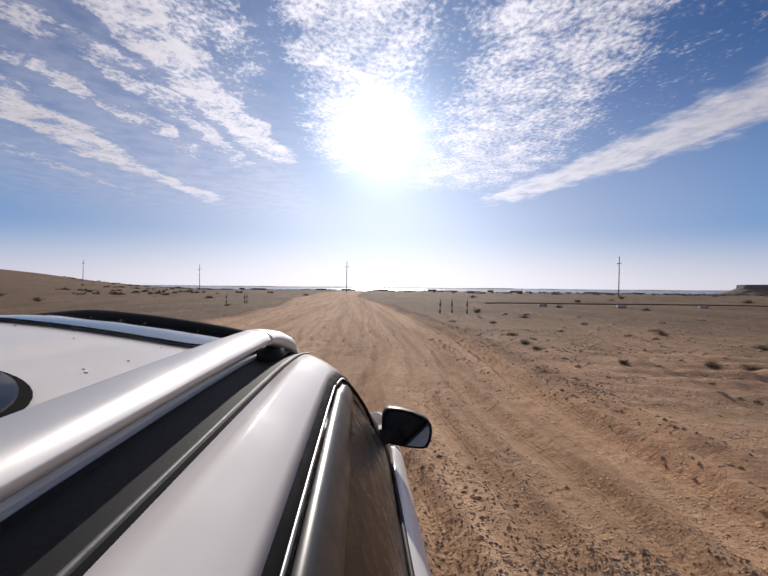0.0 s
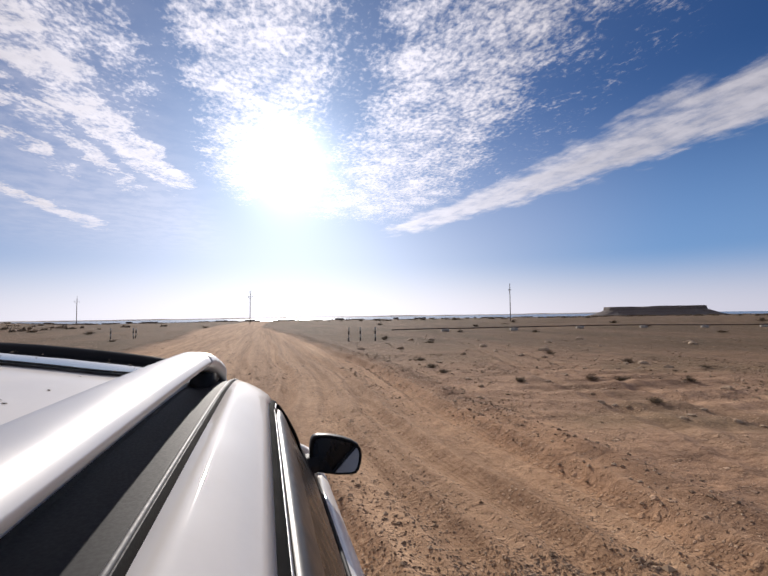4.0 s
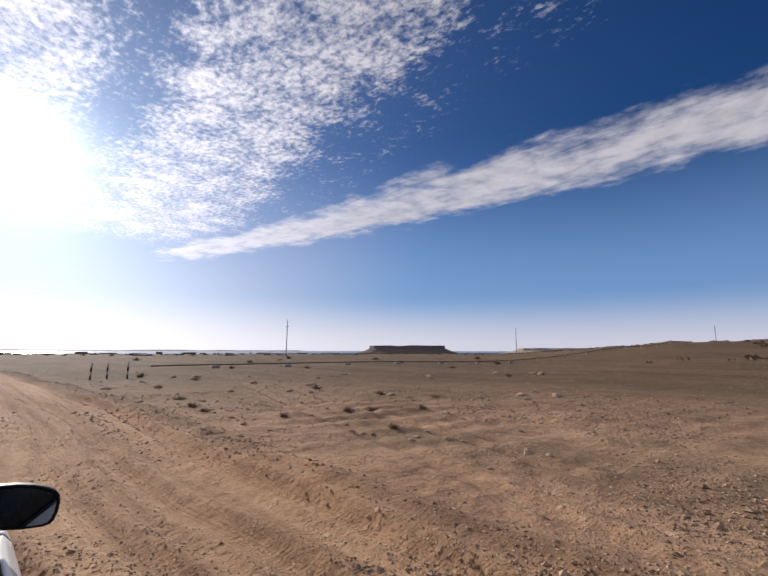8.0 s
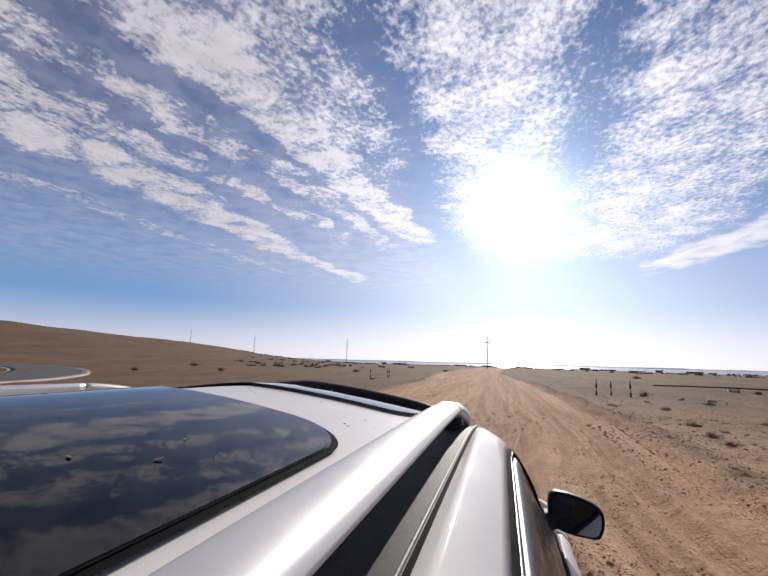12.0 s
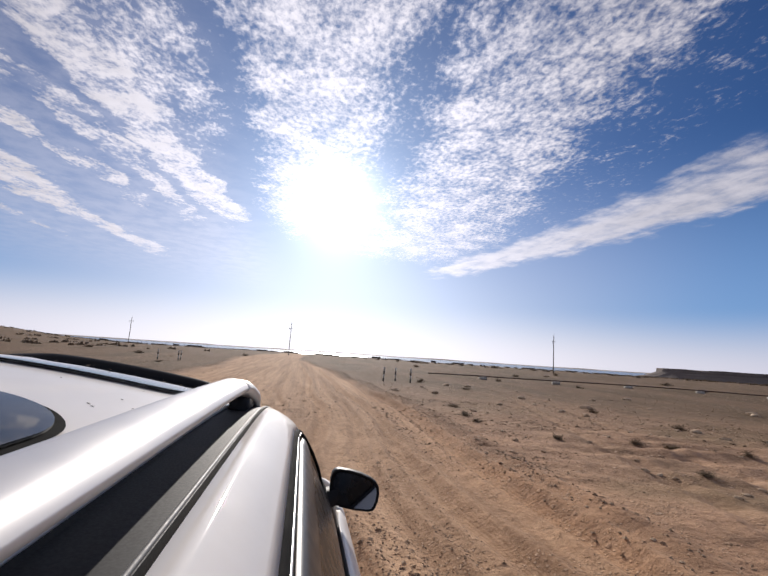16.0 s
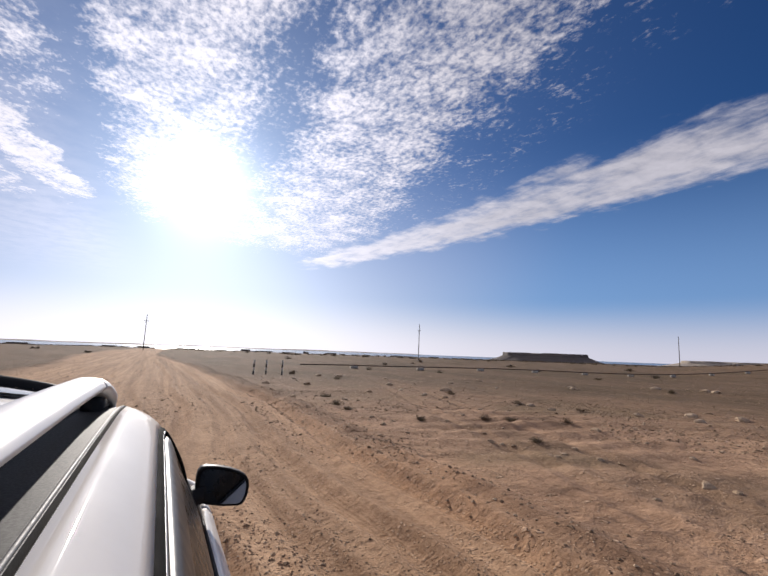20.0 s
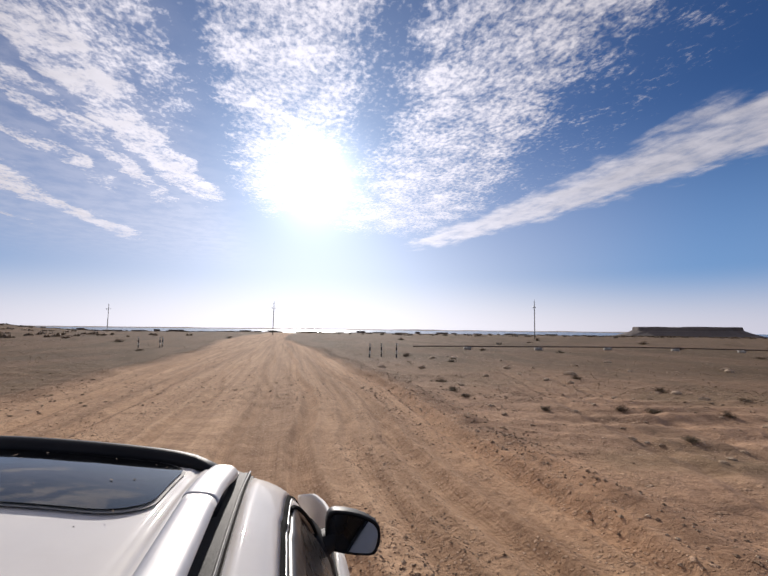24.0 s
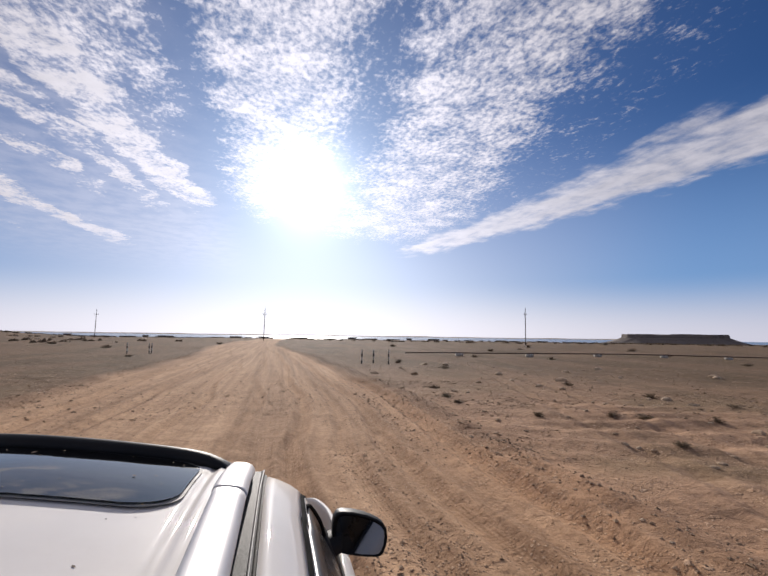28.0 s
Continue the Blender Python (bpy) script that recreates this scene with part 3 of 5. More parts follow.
def ground_height(x, y):
    x, y = np.asarray(x, float), np.asarray(y, float)
    r = np.hypot(x, y)
    az = np.degrees(np.arctan2(x, y))
    road = road_mask(x, y)
    far = step(r, 8, 60)
    h = 0.05 * value_noise(x, y, 0.9, 11) * (1 - 0.75 * road) + (0.10 + 0.25 * far) * value_noise(x, y, 0.09, 21) * (1 - 0.7 * road)
    h = h - 0.05 * road
    # ridges pushed up along the road's edges
    off = x - way_middle(y) + 0.5 * value_noise(x, y, 0.15, 5)
    rough = 0.6 + 0.8 * value_noise(x, y, 0.7, 31)
    h = h + np.clip(rough, 0.1, 2) * (0.17 * np.exp(-((off - 5.7) / 0.30) ** 2) + 0.14 * np.exp(-((off + 5.2) / 0.5) ** 2)) * (1 - step(y, 150, 260))
    # wheel ruts
    wander = 0.28 * value_noise(x * 0 + 3.3, y, 0.05, 41)
    near = 1 - step(r, 60, 140)
    for k, (o, w, d) in enumerate(RUTS):
        g = (off - o - wander - 0.12 * value_noise(x * 0 + k, y, 0.12, 50 + k)) / w
        h = h + near * 1.8 * d * (-np.exp(-g * g) + 0.6 * np.exp(-((np.abs(g) - 1.7) / 0.6) ** 2))
    # a second pair of wheel tracks that leaves to the side, over the field
    lane = x - (7.2 + 0.30 * (y - 4))
    for o in (-0.75, 0.75):
        g = (lane - o - wander) / 0.17
        h = h + near * 0.035 * (-np.exp(-g * g) + 0.6 * np.exp(-((np.abs(g) - 1.7) / 0.6) ** 2)) * step(y, -8, 3)
    # washboard across the road, ripples blown over the field
    h = h + near * 0.012 * road * np.sin(2 * math.pi * (y + 0.25 * off + 0.5 * value_noise(x, y, 0.3, 61)) / 0.75) * step(value_noise(x, y, 0.12, 62), -0.1, 0.5)
    h = h + near * 0.046 * (1 - road) * np.sin(2 * math.pi * (0.30 * x + 0.95 * y + 0.8 * value_noise(x, y, 0.25, 63)) / 1.1) * np.maximum(0.3 * step(value_noise(x, y, 0.08, 64), 0.0, 0.4), 1.0 * np.exp(-((x - 9.0) / 3.2) ** 2 - ((y - 7.5) / 3.6) ** 2))
    # clods and small hollows
    lump = 1 - np.abs(value_noise(x, y, 2.3, 65, 2))
    h = h + (1 - step(r, 14, 40)) * (1 - 0.55 * road) * 0.034 * (lump - 0.6) * step(value_noise(x, y, 0.3, 66), -0.5, 0.4) * 1.4
    # the land falls to the sea ahead, rises to hills on both hands
    fall = step(az, -75, -30) * (1 - step(az, 75, 110))
    shore = 1 - step(az, 36, 45)
    h = h + fall * (shore * (SEA - 3) * step(r, 150, 900) + (1 - shore) * ((SEA + 1.6) * step(r, 150, 800) - 4.6 * step(r, 1150, 1500)))
    left = step(-az, 18, 62) * (1 - step(-az, 130, 170))
    h = h + left * (21 + 6 * value_noise(x, y, 0.012, 71)) * step(r, 90, 330) * (1 - 0.75 * step(r, 420, 900))
    right = step(az, 57, 80) * (1 - step(az, 150, 180))
    h = h + right * (3.6 + 4.2 * value_noise(x, y, 0.02, 81)) * step(r, 45, 150) * (1 + 1.2 * step(r, 220, 500))
    rise = (1 - fall) * 6 * step(r, 700, 2500)
    return (h + rise) * step(np.maximum(np.abs(x) / 1.25, np.abs(y) / 2.6), 0.75, 1.15)


def make_ground():
    rings = np.concatenate([[0.0], np.concatenate([np.geomspace(1.0, 40.0, 330, endpoint=False), np.geomspace(40.0, 4700.0, 190)])])
    turns = np.concatenate([np.linspace(-80, 100, 760, endpoint=False), np.linspace(100, 280, 110, endpoint=False)])
    a = np.radians(turns)
    rr, aa = np.meshgrid(rings[1:], a, indexing="ij")
    x, y = np.concatenate([[0.0], (rr * np.sin(aa)).ravel()]), np.concatenate([[0.0], (rr * np.cos(aa)).ravel()])
    z = ground_height(x, y)
    nr, na = len(rings) - 1, len(turns)
    idx = 1 + np.arange(nr * na).reshape(nr, na)
    nxt = np.roll(idx, -1, axis=1)
    quads = np.stack([idx[:-1], nxt[:-1], nxt[1:], idx[1:]], axis=-1).reshape(-1, 4)[:, ::-1]
    tris = np.stack([np.zeros(na, int), nxt[0], idx[0]], axis=-1)
    me = bpy.data.meshes.new("ground")
    loops = np.concatenate([tris.ravel(), quads.ravel()]).astype(np.int32)
    starts = np.concatenate([np.arange(na) * 3, na * 3 + np.arange(len(quads)) * 4]).astype(np.int32)
    me.vertices.add(len(x)), me.loops.add(len(loops)), me.polygons.add(len(starts))
    me.vertices.foreach_set("co", np.stack([x, y, z], axis=-1).astype(np.float32).ravel())
    me.loops.foreach_set("vertex_index", loops)
    me.polygons.foreach_set("loop_start", starts)
    me.polygons.foreach_set("use_smooth", np.ones(len(starts), bool))
    me.update(calc_edges=True)
    me.validate()
    az, r = np.degrees(np.arctan2(x, y)), np.hypot(x, y)
    rock = step(az, 57, 75) * (1 - step(az, 150, 180)) * step(r, 60, 110) * step(value_noise(x, y, 0.03, 83), -0.25, 0.3)
    rock = np.maximum(rock, 0.5 * step(r, 250, 600) * step(value_noise(x, y, 0.006, 84), -0.2, 0.3))
    # dark gravel plains between the paler sands
    rock = np.maximum(rock, 0.8 * (1 - road_mask(x, y)) * step(r, 22, 60) * step(value_noise(x * 0.6, y * 1.6, 0.035, 85), -0.35, 0.35))
    rock = np.maximum(rock, 0.95 * (1 - road_mask(x, y)) * step(r, 8, 30))
    tread, off = tread_place(x, y), x - way_middle(y) + 0.5 * value_noise(x, y, 0.15, 5)
    for key, values in (("road", road_mask(x, y)), ("rock", rock), ("tread_u", tread[0]), ("tread", tread[1]), ("berm", np.exp(-((off - 5.7) / 0.34) ** 2) * step(value_noise(x, y, 0.4, 88), -0.7, 0.2) + 0.7 * np.exp(-((off + 5.1) / 0.4) ** 2)), ("sand", np.exp(-((off - 5.4) / 0.9) ** 2) * step(value_noise(x, y, 0.25, 87), -0.6, 0.3))):
        me.attributes.new(key, "FLOAT", "POINT").data.foreach_set("value", values.astype(np.float32))
    me.materials.append(M_GROUND)
    tagged(new("ground", me), "dry sandy desert ground with wheel tracks and gravel", "ground", kind="structure")


make_ground()


def rest(x, y):
    return float(ground_height(np.array([x]), np.array([y]))[0])


sea = new("water", mesh_of("water", *sheet(lambda u, v: (u, v, SEA), np.linspace(-4400, 4400, 3), np.linspace(350, 4650, 3)), M_WATER))
tagged(sea, "calm grey-blue sea glinting under the sun", "sea", kind="structure")


def make_far_shore():
    xs = np.linspace(-4300, 4300, 160)
    tops = 9 + 5 * value_noise(xs, xs * 0, 0.004, 91)
    verts, faces = [], []
    for x, t in zip(xs, tops):
        y = 4560 - 0.00003 * x * x
        verts += [(x, y - 60, SEA - 1), (x, y, SEA + max(3.0, t)), (x, y + 40, SEA + max(3.0, t)), (x, y + 70, SEA - 1)]
    for i in range(len(xs) - 1):
        for j in range(3):
            faces.append((i * 4 + j, i * 4 + 4 + j, i * 4 + 5 + j, i * 4 + j + 1))
    tagged(new("far_shore", mesh_of("far_shore", verts, faces, M_CLIFF)), "hazy low far shore beyond the sea", "shore", kind="structure")


make_far_shore()

# ---- the car: white estate car with silver roof rails ----
car = tagged(new("car"), "dusty white estate car with silver roof rails on sand", "car")


def roof_edge(y):
    """Height of the roof panel along its sides."""
    return line(y, [(-2.35, 1.45), (-2.1, 1.535), (-1.6, 1.60), (-0.9, 1.625), (-0.2, 1.626), (0.15, 1.622), (0.4, 1.606), (0.66, 1.566)], 0.12)


def roof_at(x, y):
    return roof_edge(y) - 0.008 + max(-0.004, 0.073 * (1 - abs(x / 0.53) ** 1.42))


def smooth_list(lo, hi, n):
    return [lo + (hi - lo) * i / (n - 1) for i in range(n)]


ROOF_Y = smooth_list(-2.3, 0.62, 60)


def roof_skin(u, v):
    # a shallow pressed channel and a bead just inside each rail
    dip = 0.007 * math.exp(-((abs(u) - 0.520) / 0.009) ** 2) - 0.003 * math.exp(-((abs(u) - 0.538) / 0.007) ** 2)
    v = v + 0.012 * (1 - min(1.0, abs(u / 0.56)) ** 2) * float(step(v, 0.2, 0.6))
    return u, v, roof_at(u, v) - dip


part("roof_panel", sheet(roof_skin, smooth_list(-0.56, 0.56, 161), ROOF_Y, 0.03), M_PAINT, car, "pearl white roof panel with dust and dark specks")


def rounded_panel(x, y0, y1, corner, lift, inset=0.0, bow=0.0, n=10):
    """A pane that lies on the roof, with rounded corners and a bowed front edge; as rings from the rim to the middle."""
    x, y0, y1 = x - inset, y0 + inset, y1 - inset
    rim = []
    for cx, cy, a0 in ((x - corner, y1 - corner, 0), (-x + corner, y1 - corner, 90), (-x + corner, y0 + corner, 180), (x - corner, y0 + corner, 270)):
        rim += [(cx + corner * math.cos(radians(a0 + 90 * k / n)), cy + corner * math.sin(radians(a0 + 90 * k / n))) for k in range(n + 1)]
    dense = []
    for (ax, ay), (bx, by) in zip(rim, rim[1:] + rim[:1]):
        m = max(1, int(math.hypot(bx - ax, by - ay) / 0.08))
        dense += [(ax + (bx - ax) * i / m, ay + (by - ay) * i / m) for i in range(m)]
    mid = (y0 + y1) / 2

    def put(px, py):
        py = py + bow * (1 - min(1.0, abs(px / x)) ** 2)
        return px, py, roof_at(px, py) + lift

    rings = [[put(px * k, mid + (py - mid) * k) for px, py in dense] for k in (1.0, 0.85, 0.65, 0.4, 0.15)]
    v, f = loft(rings, True, False)
    f.append(tuple(range(4 * len(dense), 5 * len(dense))))
    return v, f


def roof_window(name, x, y0, y1, corner, bow, rim, seal, label):
    glass = part(name, rounded_panel(x, y0, y1, corner, 0.010, rim, bow), M_GLASS, car, label)
    part("rubber_rim", rounded_panel(x, y0, y1, corner, 0.005, 0.0, bow), seal, glass)
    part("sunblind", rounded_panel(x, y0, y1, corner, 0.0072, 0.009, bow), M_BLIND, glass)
    return glass


roof_window("front_sunroof", 0.505, 0.135, 0.53, 0.09, 0.0, 0.005, M_RIM, "dark tinted sliding glass sunroof mirroring the sky")
roof_window("rear_sunroof", 0.480, -1.75, -0.26, 0.13, 0.06, 0.009, M_RUBBER, "dark tinted fixed glass roof mirroring the sky")

# the black wind deflector across the front of the roof
rings = []
for k in range(41):
    x = -0.56 + 1.12 * k / 40
    y = 0.582 - 0.025 * (1 - (x / 0.56) ** 2)
    h = 0.035 * (1 - abs(x / 0.56) ** 14) + 0.004
    z = roof_at(x, y)
    rings.append([(x, y - 0.035, z + 0.002), (x, y - 0.03, z + h * 0.75), (x, y - 0.012, z + h), (x, y + 0.012, z + h * 0.9), (x, y + 0.03, z + h * 0.3), (x, y + 0.035, z - 0.012)])
part("wind_deflector", loft(rings), M_HOUSING, car, "black wind deflector along the front edge of the roof")

# windscreen, bonnet and the nose
PILLAR = [(0.30, .656, 1.584, .741, 1.528), (0.45, .657, 1.570, .745, 1.510), (0.55, .660, 1.548, .750, 1.490), (0.65, .667, 1.510, .757, 1.462), (0.80, .690, 1.430, .780, 1.385), (1.0, .722, 1.300, .818, 1.245),
          (1.2, .765, 1.165, .868, 1.105), (1.36, .805, 1.060, .910, 1.020)]


def pillar(y, k):
    return line(y, [(p[0], p[k]) for p in PILLAR], 0.06)


def screen(u, v):
    y = 0.60 + 0.80 * v
    half = 0.615 + 0.185 * v
    edge = line(y, [(0.60, 1.560), (0.8, 1.44), (1.0, 1.30), (1.4, 1.03)], 0.05)
    return u * half, y + 0.10 * (1 - u * u) * (0.75 + v), edge + (0.065 - 0.03 * v) * (1 - u * u)


windscreen = part("windscreen", sheet(screen, smooth_list(-1, 1, 25), smooth_list(0, 1, 15)), M_GLASS, car, "raked windscreen")
part("wiper", tube([(-0.55, 1.42, 1.05), (-0.1, 1.46, 1.075), (0.45, 1.40, 1.06)], 0.009, 6), M_BLACK, windscreen)


def bonnet_skin(u, v):
    y = 1.36 + 1.02 * v
    half = 0.80 - 0.06 * v - 0.05 * v ** 4
    z = line(y, [(1.3, 1.035), (1.8, 0.99), (2.2, 0.90), (2.45, 0.76)], 0.12)
    return u * half, y, z + 0.035 * (1 - abs(u) ** 2.4)


part("bonnet", sheet(bonnet_skin, smooth_list(-1, 1, 31), smooth_list(0, 1, 24), 0.02), M_PAINT, car)


def side_x(y, z):
    """Half width of the body at a height, below the windows."""
    w = line(z, [(0.28, 0.92), (0.42, 0.985), (0.62, 1.018), (0.85, 1.026), (0.95, 1.022), (1.0, 1.0), (1.045, 0.945)], 0.02)
    return w * line(y, [(-2.35, 0.90), (-2.0, 0.965), (-1.4, 1.0), (1.3, 1.0), (1.9, 0.975), (2.3, 0.90), (2.45, 0.80)], 0.12)


def belt(y):
    return line(y, [(-2.3, 1.10), (-1.0, 1.065), (1.0, 1.03), (1.5, 1.0), (2.2, 0.90), (2.5, 0.78)], 0.1)


def side_panel(y0, y1, z0=0.30, arch=None):
    """A body side between two stations; arch cuts a wheel opening."""

    def skin(u, v):
        y = y0 + (y1 - y0) * u
        low = z0
        if arch is not None:
            d = y - arch
            low = max(z0, 0.36 + math.sqrt(max(0.0, 0.40 ** 2 - d * d))) if abs(d) < 0.40 else z0
        z = low + (belt(y) - low) * v
        return side_x(y, z), y, z

    return sheet(skin, smooth_list(0, 1, max(10, int((y1 - y0) * 22))), smooth_list(0, 1, 22), 0.02, (1, 0, 0))


def side_glass(y0, y1):
    """A side window between two stations, from the belt up to the roof frame."""

    def skin(u, v):
        y = y0 + (y1 - y0) * u
        zt = pillar(y, 4) - 0.038 if y > 0.3 else door_line(y)[1] - 0.038
        xt = pillar(y, 3) + 0.012 if y > 0.3 else door_line(y)[0] + 0.012
        zb = belt(y) + 0.012
        z = zb + (max(zt, zb + 0.004) - zb) * v
        return 0.936 + (xt - 0.936) * ((z - zb) / max(zt - zb, 0.01)) ** 1.0 + 0.018 * math.sin(math.pi * v), y, z

    return sheet(skin, smooth_list(0, 1, 22), smooth_list(0, 1, 12))


def door_line(y):
    """The upper edge of the doors: half width and height."""
    return .738 - 0.03 * step(-y, 1.3, 2.2), roof_edge(y) - 0.085


def cant(y):
    """Corners across the painted strip between the roof ditch and the door frame."""
    if y > 0.3:
        ax, az_, dx, dz = (pillar(y, k) for k in (1, 2, 3, 4))
    else:
        ax, az_ = .655, roof_edge(y) - 0.030
        dx, dz = door_line(y)
    mx, mz = ax + (dx - ax) * 0.62, az_ + (dz - az_) * 0.44
    qx, qz = ax + (dx - ax) * 0.28, az_ + (dz - az_) * 0.16
    rx, rz = ax + (dx - ax) * 0.87, az_ + (dz - az_) * 0.74
    return [(ax, az_ - 0.03), (ax, az_), (qx, qz), (mx, mz), (rx, rz), (dx, dz), (dx - 0.03, dz - 0.01)]


CANT_Y = smooth_list(-2.25, 1.18, 110)


def strip_under(y, out, drop, width, height):
    """A flat moulding that follows the top of the door frame."""
    dx, dz = (pillar(y, 3), pillar(y, 4)) if y > 0.3 else door_line(y)
    return [(dx + out, y, dz - drop), (dx + out + width, y, dz - drop - height * 0.4), (dx + out + width, y, dz - drop - height), (dx + out - 0.004, y, dz - drop - height)]


def rail_ring(y):
    """The roof rail's section; it bridges the ditch and comes down to its feet."""
    up = float(step(y, -2.0, -1.75)) * (1 - float(step(y, 0.10, 0.50)))
    tip = float(step(y, 0.40, 0.575)) + 1 - float(step(y, -2.04, -1.9))
    zc = roof_edge(y) + 0.031 * up - 0.002 * (1 - up) - 0.022 * tip
    half_h = 0.0175 + 0.0055 * (1 - up) - 0.012 * tip
    w = (0.0305 if y > 0.10 else 0.029) * (1 - 0.35 * tip)
    out = []
    for k in range(20):
        a = 2 * math.pi * k / 20
        c, s = math.cos(a), math.sin(a)
        out.append((0.600 + w * math.copysign(abs(c) ** 0.7, c) - (0.010 * -s * max(c, 0.0) * up if s < 0 else 0.0), y, zc + half_h * math.copysign(abs(s) ** 0.75, s) - 0.006 * c * (1 if s > 0 else 0)))
    return out


for flip in (False, True):
    def add(name, shape, mat, parent=None, label="", smooth=True):
        return part(name, mirrored(shape) if flip else shape, mat, parent or car, label, smooth)

    rail = add("roof_rail", loft([rail_ring(y) for y in smooth_list(-2.04, 0.098, 84)]), M_RAIL, None, "silver roof rail")
    add("end_cap", loft([rail_ring(y) for y in smooth_list(0.101, 0.575, 36)]), M_RAIL, rail, "silver end cap of the rail")
    add("rail_foot", box(0.574, 0.614, 0.20, 0.42, roof_edge(0.30) - 0.040, roof_edge(0.30) + 0.002, 0.006), M_BLACK, rail, "black rail foot")
    add("rail_foot", box(0.580, 0.610, -1.98, -1.80, roof_edge(-1.9) - 0.040, roof_edge(-1.9) + 0.012, 0.006), M_BLACK, rail, "black rail foot")
    ditch_y = smooth_list(-2.25, 0.60, 60)
    add("roof_flange", loft([[(0.540, y, roof_edge(y) - 0.030), (0.545, y, roof_edge(y) - 0.010), (0.556, y, roof_edge(y) - 0.012), (0.568, y, roof_edge(y) - 0.020), (0.570, y, roof_edge(y) - 0.045)] for y in ditch_y]), M_PAINT, None, "white roof flange under the rail", False)
    add("roof_ditch", loft([[(0.570, y, roof_edge(y) - 0.05), (0.570, y, roof_edge(y) - 0.025), (0.574, y, roof_edge(y) - 0.028), (0.641, y, roof_edge(y) - 0.031), (0.644, y, roof_edge(y) - 0.028), (0.648, y, roof_edge(y) - 0.029), (0.650, y, roof_edge(y) - 0.040), (0.657, y, roof_edge(y) - 0.043), (0.657, y, roof_edge(y) - 0.06)]
                            for y in ditch_y]), M_BLACK, None, "black plastic strip in the roof ditch", False)
    add("roof_seam", tube([(0.561, y, roof_edge(y) - 0.0095) for y in ditch_y], 0.0035, 6), M_RUBBER, None, "dark seam between roof panel and rail")
    add("ditch_bead", tube([(0.6445 + 0.003 * float(step(y, 0.3, 0.6)), y, roof_edge(y) - 0.0285) for y in ditch_y], 0.0026, 8), M_BEAD, None, "worn edge of the ditch strip, greyed for its highlight")
    add("side_frame", loft([[(x, y, z) for x, z in cant(y)] for y in CANT_Y], False, False), M_PAINT, None, "pearl white roof side and windscreen pillar")
    seal_y = smooth_list(-1.75, 1.30, 90)
    add("door_seal", loft([strip_under(y, -0.004, -0.002, 0.015, 0.018) for y in seal_y]), M_RUBBER, None, "black door seal")
    add("chrome_strip", loft([strip_under(y, 0.011, 0.011, 0.003, 0.005) for y in smooth_list(-1.75, 0.70, 80)]), M_CHROME, None, "bright chrome strip over the side windows")
    add("pillar_trim", loft([strip_under(y, 0.010, 0.012, 0.006, 0.012) for y in smooth_list(0.705, 1.30, 30)]), M_GLOSS)
    front_door = add("front_door", side_panel(0.0, 1.22), M_PAINT, None, "white front door")
    add("side_window", side_glass(0.03, 0.93), M_SIDE, front_door, "dark tinted side window")
    add("belt_trim", tube([(0.945, y, belt(y) + 0.004) for y in smooth_list(0.0, 1.25, 24)], 0.008, 8), M_BLACK, front_door)
    add("door_handle", tube([(side_x(0.12, 0.9) + 0.012, 0.06, 0.90), (side_x(0.15, 0.9) + 0.035, 0.10, 0.905), (side_x(0.2, 0.9) + 0.035, 0.24, 0.905), (side_x(0.2, 0.9) + 0.012, 0.28, 0.90)], 0.012, 8), M_CHROME, front_door, "chrome handle")
    rear_door = add("rear_door", side_panel(-1.05, -0.006), M_PAINT, None, "white rear door")
    add("side_window", side_glass(-1.02, -0.07), M_SIDE, rear_door, "dark tinted side window")
    add("belt_trim", tube([(0.945, y, belt(y) + 0.004) for y in smooth_list(-1.05, -0.005, 24)], 0.008, 8), M_BLACK, rear_door)
    add("door_handle", tube([(side_x(-.9, 0.9) + 0.012, -0.96, 0.90), (side_x(-.9, 0.9) + 0.035, -0.92, 0.905), (side_x(-.8, 0.9) + 0.035, -0.78, 0.905), (side_x(-.8, 0.9) + 0.012, -0.74, 0.90)], 0.012, 8), M_CHROME, rear_door, "chrome handle")
    add("door_post", side_glass(-0.07, 0.03), M_SIDE, None, "black post between the doors")
    # smoked wind shields over the window tops
    for y0, y1 in ((-1.62, -0.64), (-0.58, 0.72)):
        rings = []
        for y in smooth_list(y0, y1, 44):
            dx, dz = (pillar(y, 3), pillar(y, 4)) if y > 0.3 else door_line(y)
            k = 0.12 + 0.88 * math.sqrt(min(1.0, max(0.0, y1 - y) / 0.5))
            rings.append([(dx + 0.017, y, dz - 0.026), (dx + 0.014 + (0.034 - 0.014) * k, y, dz - 0.026 - 0.016 * k), (dx + 0.014 + (0.050 - 0.014) * k, y, dz - 0.026 - 0.050 * k), (dx + 0.014 + (0.058 - 0.014) * k, y, dz - 0.026 - 0.078 * k), (dx + 0.014 + (0.055 - 0.014) * k, y, dz - 0.026 - 0.078 * k), (dx + 0.014 + (0.047 - 0.014) * k, y, dz - 0.026 - 0.050 * k), (dx + 0.014 + (0.027 - 0.014) * k, y, dz - 0.030 - 0.014 * k), (dx + 0.015, y, dz - 0.030)])
        add("window_visor", loft(rings), M_VISOR, None, "smoked plastic wind visor over the window")
    # the white front of the door frame, that widens down along the windscreen pillar
    frame_y = smooth_list(0.46, 1.14, 34)

